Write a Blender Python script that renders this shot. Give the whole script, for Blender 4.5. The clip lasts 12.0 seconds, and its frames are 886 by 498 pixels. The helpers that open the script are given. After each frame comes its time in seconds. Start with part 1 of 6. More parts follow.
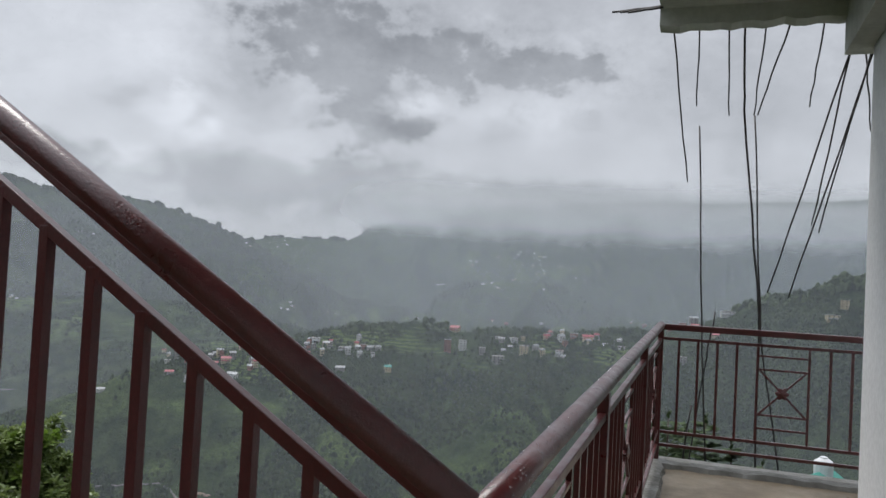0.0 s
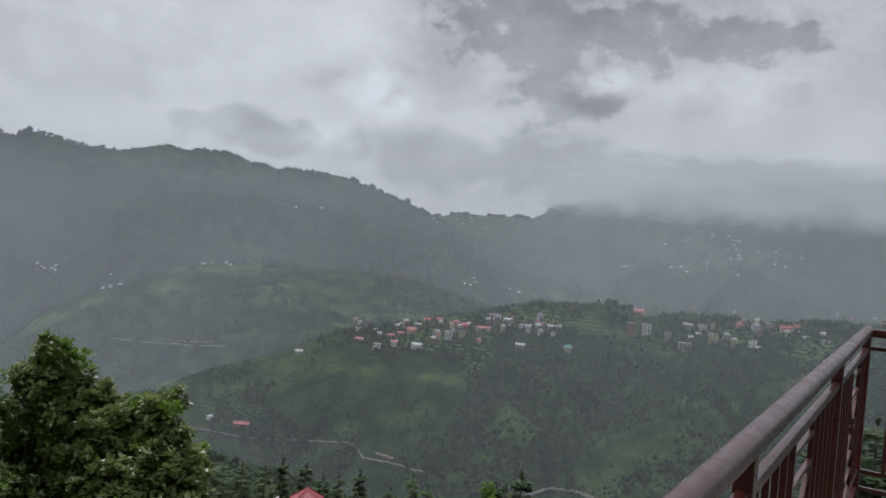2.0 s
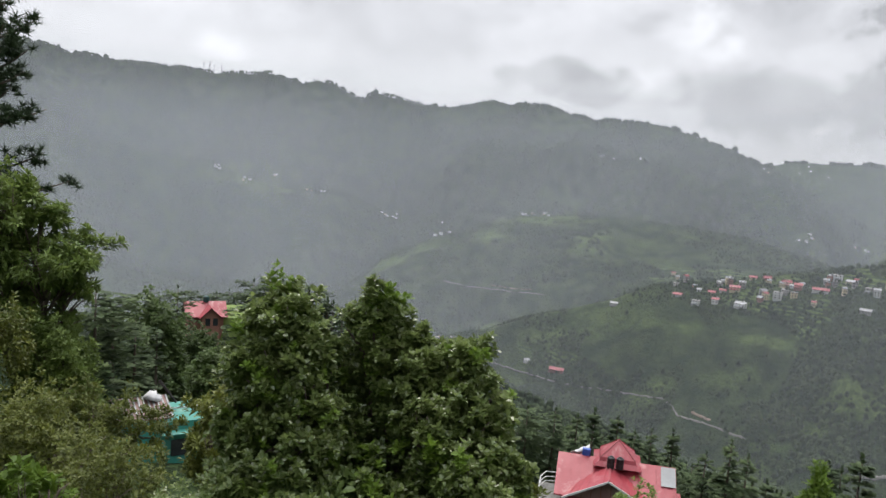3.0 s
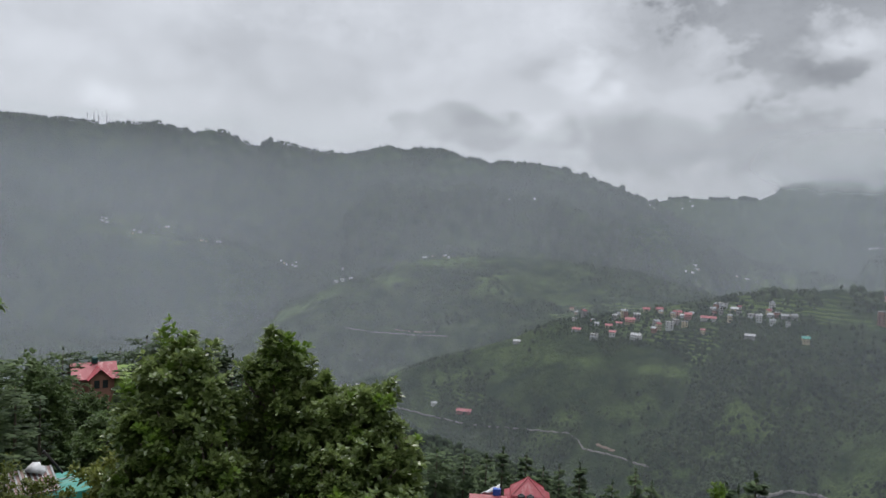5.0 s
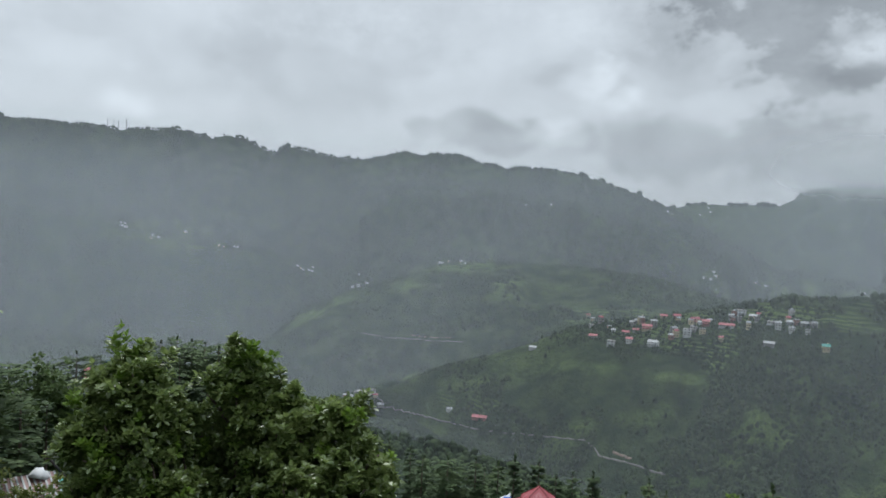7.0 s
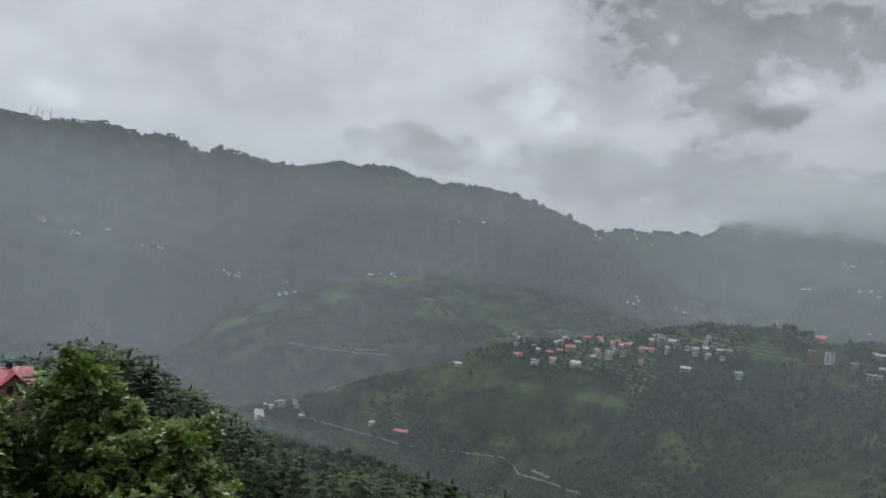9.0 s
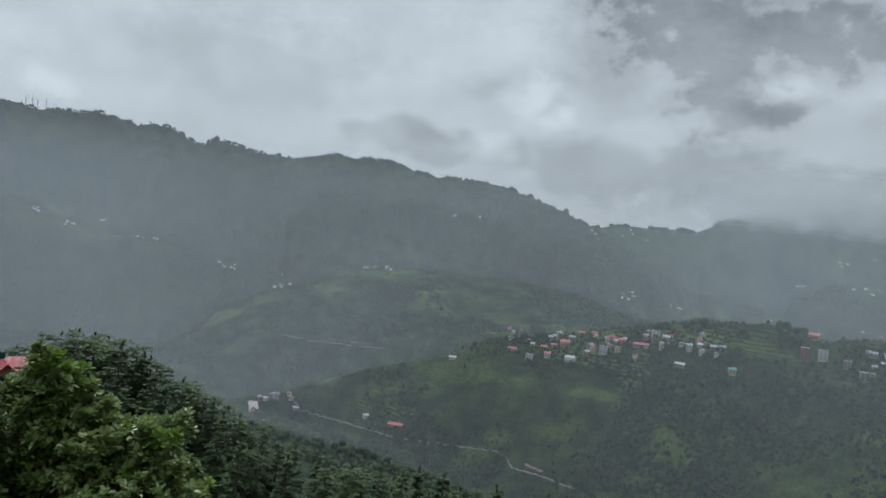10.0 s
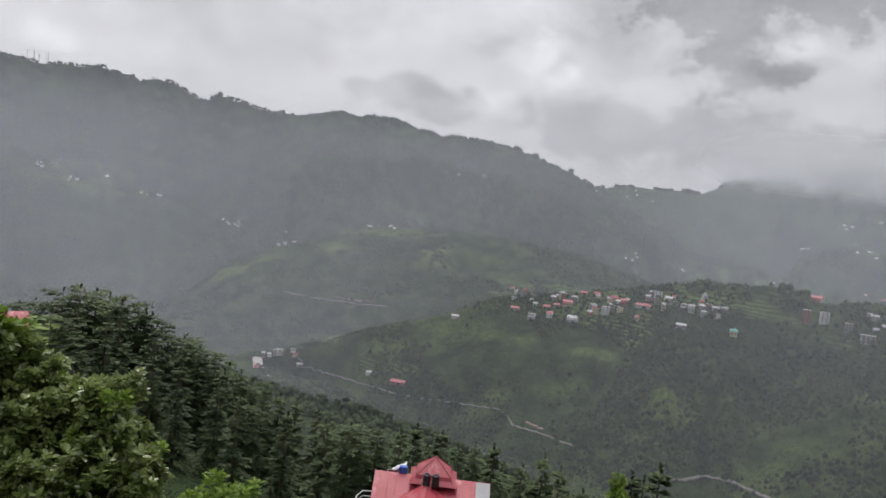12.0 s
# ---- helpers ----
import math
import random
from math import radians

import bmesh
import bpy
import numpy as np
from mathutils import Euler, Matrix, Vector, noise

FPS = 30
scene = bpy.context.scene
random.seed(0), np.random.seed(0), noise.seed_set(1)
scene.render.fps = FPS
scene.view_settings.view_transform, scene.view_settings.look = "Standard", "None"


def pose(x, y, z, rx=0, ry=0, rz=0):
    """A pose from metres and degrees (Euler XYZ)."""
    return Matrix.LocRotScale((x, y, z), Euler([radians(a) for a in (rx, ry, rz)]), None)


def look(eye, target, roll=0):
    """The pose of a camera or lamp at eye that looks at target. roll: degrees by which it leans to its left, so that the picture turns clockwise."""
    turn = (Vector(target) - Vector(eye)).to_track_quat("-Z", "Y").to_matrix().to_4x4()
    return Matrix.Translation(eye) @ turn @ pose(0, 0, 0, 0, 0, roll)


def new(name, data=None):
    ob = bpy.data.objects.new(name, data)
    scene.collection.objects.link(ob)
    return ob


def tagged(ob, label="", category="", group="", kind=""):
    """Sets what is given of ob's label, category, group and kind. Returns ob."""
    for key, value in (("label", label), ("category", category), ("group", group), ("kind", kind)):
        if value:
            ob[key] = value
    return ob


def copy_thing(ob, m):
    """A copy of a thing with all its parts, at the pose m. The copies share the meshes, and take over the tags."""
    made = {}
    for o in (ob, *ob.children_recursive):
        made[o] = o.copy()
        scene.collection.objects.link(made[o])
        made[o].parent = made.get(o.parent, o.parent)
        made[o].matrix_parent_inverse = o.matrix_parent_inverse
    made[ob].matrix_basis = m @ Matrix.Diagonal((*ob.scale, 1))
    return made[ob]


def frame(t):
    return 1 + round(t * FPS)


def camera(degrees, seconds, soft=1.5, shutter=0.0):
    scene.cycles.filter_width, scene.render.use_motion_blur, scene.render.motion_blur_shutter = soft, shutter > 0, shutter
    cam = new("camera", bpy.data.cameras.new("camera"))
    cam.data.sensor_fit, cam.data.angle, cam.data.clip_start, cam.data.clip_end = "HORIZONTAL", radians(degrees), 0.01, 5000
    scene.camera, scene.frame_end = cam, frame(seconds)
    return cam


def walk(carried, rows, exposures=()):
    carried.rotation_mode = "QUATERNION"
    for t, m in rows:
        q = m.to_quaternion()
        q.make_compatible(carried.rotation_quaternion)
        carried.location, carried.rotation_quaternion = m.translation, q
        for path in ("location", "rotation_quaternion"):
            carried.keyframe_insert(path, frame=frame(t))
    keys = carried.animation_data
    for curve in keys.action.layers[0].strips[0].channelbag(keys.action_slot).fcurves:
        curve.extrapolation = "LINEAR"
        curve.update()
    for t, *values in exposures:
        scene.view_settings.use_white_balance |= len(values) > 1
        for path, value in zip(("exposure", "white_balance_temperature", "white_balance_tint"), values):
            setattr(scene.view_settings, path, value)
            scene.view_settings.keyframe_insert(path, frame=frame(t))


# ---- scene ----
cam = camera(60.2, 12.0, soft=1.5)
PATH = [
    (0.0, pose(-0.000, 0.000, 1.288, 91.71, -3.01, -0.09)),
    (0.5, pose(0.137, 0.307, 1.279, 92.11, -1.74, -5.04)),
    (1.0, pose(0.249, 0.540, 1.282, 91.68, -2.62, -1.23)),
    (1.5, pose(0.313, 0.816, 1.274, 90.96, -4.18, 5.39)),
    (2.0, pose(0.313, 0.989, 1.299, 89.16, -4.74, 13.61)),
    (2.5, pose(0.291, 1.202, 1.288, 85.83, -4.56, 29.63)),
    (2.7, pose(0.255, 1.246, 1.293, 85.00, -4.51, 35.88)),
    (4.3, pose(0.233, 1.353, 1.294, 81.03, -3.78, 38.12)),
    (4.5, pose(0.243, 1.337, 1.294, 83.93, -3.86, 35.41)),
    (5.0, pose(0.270, 1.298, 1.295, 87.42, -2.55, 29.54)),
    (5.5, pose(0.292, 1.322, 1.291, 87.82, -0.49, 25.57)),
    (6.0, pose(0.296, 1.476, 1.281, 88.42, -1.03, 26.94)),
    (6.5, pose(0.298, 1.685, 1.263, 88.15, -2.04, 30.10)),
    (8.5, pose(0.514, 2.389, 1.283, 86.88, -4.89, 29.49)),
    (9.0, pose(0.614, 2.455, 1.329, 89.18, -5.78, 25.70)),
    (9.5, pose(0.699, 2.502, 1.369, 89.82, -6.40, 25.85)),
    (10.0, pose(0.733, 2.556, 1.377, 88.75, -6.33, 25.40)),
    (10.5, pose(0.754, 2.636, 1.367, 87.59, -5.60, 21.16)),
    (11.0, pose(0.773, 2.753, 1.361, 86.20, -5.63, 21.88)),
    (11.5, pose(0.792, 2.889, 1.361, 84.31, -6.02, 27.78)),
    (11.6, pose(0.797, 2.915, 1.362, 84.32, -6.23, 28.31)),
    (12.0, pose(0.819, 3.019, 1.366, 85.65, -6.85, 25.72)),
]
walk(cam, PATH, exposures=[
    (0.0, 0.10, 6500, 10), (0.5, 0.07, 6500, 10), (1.0, -0.12, 6600, 11), (1.5, -0.06, 6550, 11), (2.0, -0.08, 6450, 10), (2.5, 0.24, 6500, 10),
    (4.3, 0.56, 7450, 17), (4.6, 0.28, 7200, 14), (5.0, 0.04, 6500, 10), (5.3, -0.02, 6250, 4), (5.7, -0.02, 6500, 9), (6.1, -0.03, 6550, 11), (6.4, -0.05, 6180, 2), (6.7, 0.0, 6250, 4),
    (8.3, 0.16, 6250, 6), (8.8, -0.02, 6420, 8), (9.1, -0.11, 6250, 5), (9.5, -0.08, 6280, 5), (10.0, -0.13, 6150, 3), (10.3, -0.02, 6400, 7), (10.6, 0.0, 6520, 10), (11.0, -0.03, 6650, 12),
    (11.6, 0.13, 6760, 14), (12.0, 0.15, 6800, 15)])

# ---- world, sun ----
O = Vector((0.4, 1.5, 1.3))          # the middle of the walk, from which bearings are taken
# bearing: degrees to the left of +y; rise: degrees over the level


def toward(bearing, rise=0.0, dist=1.0):
    b, e = radians(bearing), radians(rise)
    return Vector((-math.sin(b) * math.cos(e), math.cos(b) * math.cos(e), math.sin(e))) * dist


def math_node(tree, op, a, b=None, c=None, clamp=False):
    n = tree.nodes.new("ShaderNodeMath")
    n.operation, n.use_clamp = op, clamp
    for i, v in enumerate((a, b, c)):
        if v is None:
            continue
        if isinstance(v, (int, float)):
            n.inputs[i].default_value = v
        else:
            tree.links.new(v, n.inputs[i])
    return n.outputs[0]


def vec_node(tree, op, a, b=None):
    n = tree.nodes.new("ShaderNodeVectorMath")
    n.operation = op
    for i, v in enumerate((a, b)):
        if v is None:
            continue
        if isinstance(v, (tuple, list)):
            n.inputs[i].default_value = v
        else:
            tree.links.new(v, n.inputs[i])
    return n.outputs["Value"] if op in ("LENGTH", "DISTANCE", "DOT_PRODUCT") else n.outputs[0]


def mix_color(tree, fac, a, b, blend="MIX"):
    n = tree.nodes.new("ShaderNodeMix")
    n.data_type, n.blend_type = "RGBA", blend
    for i, v in ((0, fac), (6, a), (7, b)):
        if isinstance(v, (int, float)):
            n.inputs[i].default_value = v
        elif isinstance(v, tuple):
            n.inputs[i].default_value = (*v, 1)[:4]
        else:
            tree.links.new(v, n.inputs[i])
    return n.outputs[2]


def noise_node(tree, vector, scale, detail=4.0, rough=0.55, distortion=0.0):
    n = tree.nodes.new("ShaderNodeTexNoise")
    n.inputs["Scale"].default_value = scale
    n.inputs["Detail"].default_value = detail
    n.inputs["Roughness"].default_value = rough
    n.inputs["Distortion"].default_value = distortion
    if vector is not None:
        tree.links.new(vector, n.inputs["Vector"])
    return n


def smooth(tree, value, lo, hi, to_lo=0.0, to_hi=1.0):
    n = tree.nodes.new("ShaderNodeMapRange")
    n.interpolation_type = "SMOOTHSTEP"
    tree.links.new(value, n.inputs[0])
    for i, v in enumerate((lo, hi, to_lo, to_hi)):
        n.inputs[i + 1].default_value = v
    return n.outputs[0]


world = bpy.data.worlds.new("overcast_sky")
scene.world = world
world.use_nodes = True
wt = world.node_tree
wt.nodes.clear()
tc = wt.nodes.new("ShaderNodeTexCoord")
sep = wt.nodes.new("ShaderNodeSeparateXYZ")
wt.links.new(tc.outputs["Generated"], sep.inputs[0])
w_az = math_node(wt, "MULTIPLY", math_node(wt, "ARCTAN2", math_node(wt, "MULTIPLY", sep.outputs[0], -1.0), sep.outputs[1]), 57.2958)
w_el = math_node(wt, "MULTIPLY", math_node(wt, "ARCSINE", sep.outputs[2]), 57.2958)
comb = wt.nodes.new("ShaderNodeCombineXYZ")
wt.links.new(w_az, comb.inputs[0])
wt.links.new(w_el, comb.inputs[1])
flat = comb.outputs[0]
# the cloud edges are torn by two sizes of noise
squash = vec_node(wt, "MULTIPLY", flat, (1.0, 1.35, 1.0))
warp1 = noise_node(wt, squash, 0.17, 5.0, 0.52)
off1 = vec_node(wt, "MULTIPLY", vec_node(wt, "SUBTRACT", warp1.outputs["Color"], (0.5, 0.5, 0.5)), (3.4, 2.4, 0.0))
cloudv = vec_node(wt, "ADD", flat, off1)
torn = noise_node(wt, squash, 0.40, 5.0, 0.56)
level = smooth(wt, warp1.outputs["Fac"], 0.25, 0.75, 0.54, 0.63)
level = math_node(wt, "ADD", level, smooth(wt, w_az, 10.0, 34.0, 0.0, 0.08))


def clouds(level, amount, lo, hi, tear, blobs):
    """A bank of cloud: bearing, rise, half width and half height of its lobes, which run into one another; tear frays its edge."""
    field = None
    for u, v, su, sv in blobs:
        d = vec_node(wt, "LENGTH", vec_node(wt, "MULTIPLY", vec_node(wt, "SUBTRACT", cloudv, (u, v, 0.0)), (1.0 / su, 1.0 / sv, 0.0)))
        lobe = math_node(wt, "SUBTRACT", 1.0, d)
        field = lobe if field is None else math_node(wt, "MAXIMUM", field, lobe)
    field = math_node(wt, "ADD", field, math_node(wt, "MULTIPLY", math_node(wt, "SUBTRACT", torn.outputs["Fac"], 0.5), tear))
    return math_node(wt, "ADD", level, smooth(wt, field, lo, hi, 0.0, amount))


# pale sheets and sunlit heads, then grey banks before them, last the dark cloud and its scraps
level = clouds(level, 0.06, -0.4, 0.8, 2.2, [(-4.0, 12.4, 9.0, 2.4), (12.0, 9.4, 7.0, 2.0), (22.5, 14.5, 4.0, 3.0), (-1.9, 18.4, 2.6, 1.2), (56.5, 10.0, 4.0, 1.8)])
level = clouds(level, 0.12, -0.3, 0.8, 3.2, [(19.9, 10.2, 2.0, 2.0), (18.4, 8.7, 2.2, 1.5), (22.9, 6.8, 2.0, 1.4), (54.0, 7.1, 1.5, 1.5)])
level = clouds(level, -0.13, -0.15, 0.35, 2.0, [(15.5, 5.7, 6.5, 2.4), (6.0, 5.8, 9.0, 2.4), (29.0, 6.9, 5.2, 1.7), (26.0, 6.0, 3.0, 1.8), (-8.0, 5.2, 12.0, 1.9)])
level = clouds(level, -0.10, -0.4, 0.8, 1.6, [(-12.0, 4.2, 18.0, 2.0), (-22.0, 14.0, 10.0, 5.0), (0.0, 20.8, 22.0, 5.0), (41.0, 10.5, 10.0, 3.2)])
level = clouds(level, -0.10, -0.5, 0.6, 2.2, [(8.0, 16.4, 8.0, 4.0), (1.0, 15.6, 9.0, 2.8), (-7.0, 15.4, 5.4, 2.0), (6.0, 12.0, 5.0, 3.4), (14.4, 13.2, 3.0, 3.4)])
level = clouds(level, -0.12, -0.2, 0.35, 3.0, [(9.0, 17.0, 5.6, 2.8), (7.0, 15.0, 6.6, 2.6), (1.0, 15.4, 7.4, 1.8), (-6.6, 15.3, 4.8, 1.5), (6.0, 12.3, 3.6, 2.8), (4.6, 10.7, 3.0, 1.3)])
level = clouds(level, 0.13, -0.2, 0.7, 2.2, [(3.1, 12.4, 2.6, 1.2)])
level = clouds(level, -0.08, -0.2, 0.7, 2.4, [(2.4, 10.8, 3.0, 1.0), (-4.1, 10.7, 2.0, 1.6), (-10.0, 11.5, 2.2, 1.2), (22.6, 11.0, 2.2, 0.9), (27.0, 7.6, 2.8, 1.0)])
fine = noise_node(wt, squash, 1.3, 4.0, 0.6)
level = math_node(wt, "MULTIPLY", level, smooth(wt, fine.outputs["Fac"], 0.2, 0.8, 0.975, 1.025))
level = math_node(wt, "MAXIMUM", level, 0.2)
# an overcast sky is brightest overhead
level = math_node(wt, "MULTIPLY", level, smooth(wt, w_el, 22.0, 85.0, 1.0, 3.0))
grey = vec_node(wt, "MULTIPLY", level, (0.945, 0.985, 1.06))
sky = wt.nodes.new("ShaderNodeTexSky")
sky.sky_type = "NISHITA"
sky.sun_disc = False
sky.sun_elevation, sky.sun_rotation = radians(64), radians(-40)
blue = vec_node(wt, "MULTIPLY", sky.outputs[0], (0.1, 0.1, 0.1))
bg = wt.nodes.new("ShaderNodeBackground")
wt.links.new(mix_color(wt, 0.93, blue, grey), bg.inputs[0])
bg.inputs[1].default_value = 1.0
wo = wt.nodes.new("ShaderNodeOutputWorld")
wt.links.new(bg.outputs[0], wo.inputs[0])

sun_data = bpy.data.lights.new("sun", "SUN")
sun_data.energy, sun_data.angle, sun_data.color = 1.7, radians(25), (1.0, 0.97, 0.92)
sun = new("sun", sun_data)
sun.matrix_world = look(toward(40, 64, 10), (0, 0, 0))


# ---- materials ----
def material(name):
    m = bpy.data.materials.new(name)
    m.use_nodes = True
    m.node_tree.nodes.clear()
    t = m.node_tree
    out = t.nodes.new("ShaderNodeOutputMaterial")
    return m, t, out


def position(t, scale=1.0):
    return vec_node(t, "MULTIPLY", t.nodes.new("ShaderNodeTexCoord").outputs["Object"], (scale, scale, scale))


def surface(name, base, other, rough=0.6, scale=3.0, fine=40.0, metal=0.0, bump=0.2, depth=0.01, stain=None, piece=0.0, island=0.0, spec=0.5, wet=0.0):
    """A painted, mineral or woody surface: two sizes of variation, wear and relief."""
    m, t, out = material(name)
    p = position(t)
    big = noise_node(t, p, scale, 5.0, 0.6)
    small = noise_node(t, p, fine, 3.0, 0.6)
    col = mix_color(t, smooth(t, big.outputs["Fac"], 0.3, 0.7), base, other)
    col = mix_color(t, smooth(t, small.outputs["Fac"], 0.25, 0.75, 0.0, 0.35), col, tuple(0.6 * c for c in base))
    if stain:
        streak = noise_node(t, vec_node(t, "MULTIPLY", p, (1.0, 1.0, 0.15)), scale * 2.2, 6.0, 0.65)
        col = mix_color(t, smooth(t, streak.outputs["Fac"], 0.52, 0.75, 0.0, 0.6), col, stain)
    if piece:
        info = t.nodes.new("ShaderNodeObjectInfo")
        col = mix_color(t, math_node(t, "MULTIPLY", info.outputs["Random"], piece), col, tuple(0.45 * c for c in base))
    if island:
        geo = t.nodes.new("ShaderNodeNewGeometry")
        col = mix_color(t, math_node(t, "MULTIPLY", geo.outputs["Random Per Island"], island), col, other)
    b = t.nodes.new("ShaderNodeBsdfPrincipled")
    t.links.new(col, b.inputs["Base Color"])
    b.inputs["Metallic"].default_value = metal
    b.inputs["Specular IOR Level"].default_value = spec
    t.links.new(smooth(t, big.outputs["Fac"], 0.3, 0.7, rough * 0.75, min(1.0, rough * 1.2)), b.inputs["Roughness"])
    if wet:
        b.inputs["Coat Weight"].default_value = wet
        b.inputs["Coat Roughness"].default_value = 0.12
    if bump:
        bp = t.nodes.new("ShaderNodeBump")
        bp.inputs["Strength"].default_value, bp.inputs["Distance"].default_value = bump, depth
        t.links.new(math_node(t, "ADD", small.outputs["Fac"], big.outputs["Fac"]), bp.inputs["Height"])
        t.links.new(bp.outputs[0], b.inputs["Normal"])
        if wet:
            t.links.new(bp.outputs[0], b.inputs["Coat Normal"])
    t.links.new(b.outputs[0], out.inputs[0])
    return m


def foliage(name, dark, light, rough=0.5, through_light=0.3, scale=0.6, spec=0.4):
    """Leaves: colour varies from leaf to leaf and from clump to clump; some light comes through."""
    m, t, out = material(name)
    geo = t.nodes.new("ShaderNodeNewGeometry")
    info = t.nodes.new("ShaderNodeObjectInfo")
    n = noise_node(t, position(t), scale, 3.0, 0.6)
    f = math_node(t, "ADD", math_node(t, "MULTIPLY", geo.outputs["Random Per Island"], 0.55), math_node(t, "MULTIPLY", smooth(t, n.outputs["Fac"], 0.3, 0.7), 0.45))
    col = mix_color(t, f, dark, light)
    col = mix_color(t, math_node(t, "MULTIPLY", info.outputs["Random"], 0.5), col, tuple(0.7 * c for c in dark))
    b = t.nodes.new("ShaderNodeBsdfPrincipled")
    t.links.new(col, b.inputs["Base Color"])
    b.inputs["Roughness"].default_value = rough
    b.inputs["Specular IOR Level"].default_value = spec
    tr = t.nodes.new("ShaderNodeBsdfTranslucent")
    t.links.new(mix_color(t, 0.5, col, light), tr.inputs[0])
    mx = t.nodes.new("ShaderNodeMixShader")
    mx.inputs[0].default_value = through_light
    t.links.new(b.outputs[0], mx.inputs[1])
    t.links.new(tr.outputs[0], mx.inputs[2])
    t.links.new(mx.outputs[0], out.inputs[0])
    return m


def hillside(name):
    """Forest, scrub, grass terraces and bare earth of the slopes, at real size."""
    m, t, out = material(name)
    p = t.nodes.new("ShaderNodeNewGeometry").outputs["Position"]
    big = noise_node(t, p, 0.006, 6.0, 0.6)
    mid = noise_node(t, p, 0.03, 6.0, 0.65)
    small = noise_node(t, p, 0.16, 5.0, 0.7)
    tiny = noise_node(t, p, 0.7, 4.0, 0.7)
    col = mix_color(t, smooth(t, mid.outputs["Fac"], 0.35, 0.65), (0.022, 0.042, 0.020), (0.062, 0.095, 0.036))
    # open ground: meadows and terraced fields, stepped by their retaining banks
    def field(name):
        a = t.nodes.new("ShaderNodeAttribute")
        a.attribute_name = name
        return a.outputs["Fac"]

    grass = math_node(t, "MULTIPLY", field("meadow"), smooth(t, small.outputs["Fac"], 0.32, 0.58, 0.25, 1.0))
    col = mix_color(t, math_node(t, "MULTIPLY", grass, 0.8), col, mix_color(t, smooth(t, mid.outputs["Fac"], 0.35, 0.65), (0.085, 0.132, 0.046), (0.172, 0.238, 0.074)))
    sp = t.nodes.new("ShaderNodeSeparateXYZ")
    t.links.new(p, sp.inputs[0])
    wob = math_node(t, "ADD", sp.outputs[2], math_node(t, "MULTIPLY", mid.outputs["Fac"], 10.0))
    step = math_node(t, "FRACT", math_node(t, "MULTIPLY", wob, 0.30))
    fields = math_node(t, "MULTIPLY", field("terrace"), smooth(t, step, 0.30, 0.62))
    col = mix_color(t, math_node(t, "MULTIPLY", fields, 0.75), col, (0.17, 0.245, 0.070))
    bare = math_node(t, "MULTIPLY", smooth(t, mid.outputs["Fac"], 0.64, 0.72), smooth(t, small.outputs["Fac"], 0.52, 0.62))
    col = mix_color(t, math_node(t, "MULTIPLY", bare, 0.5), col, (0.17, 0.145, 0.11))
    col = mix_color(t, smooth(t, tiny.outputs["Fac"], 0.35, 0.65, 0.0, 0.6), col, (0.020, 0.034, 0.018))
    b = t.nodes.new("ShaderNodeBsdfPrincipled")
    t.links.new(col, b.inputs["Base Color"])
    b.inputs["Roughness"].default_value = 0.95
    b.inputs["Specular IOR Level"].default_value = 0.1
    bp = t.nodes.new("ShaderNodeBump")
    bp.inputs["Strength"].default_value, bp.inputs["Distance"].default_value = 1.0, 9.0
    t.links.new(math_node(t, "ADD", small.outputs["Fac"], math_node(t, "MULTIPLY", tiny.outputs["Fac"], 0.35)), bp.inputs["Height"])
    t.links.new(bp.outputs[0], b.inputs["Normal"])
    t.links.new(b.outputs[0], out.inputs[0])
    return m


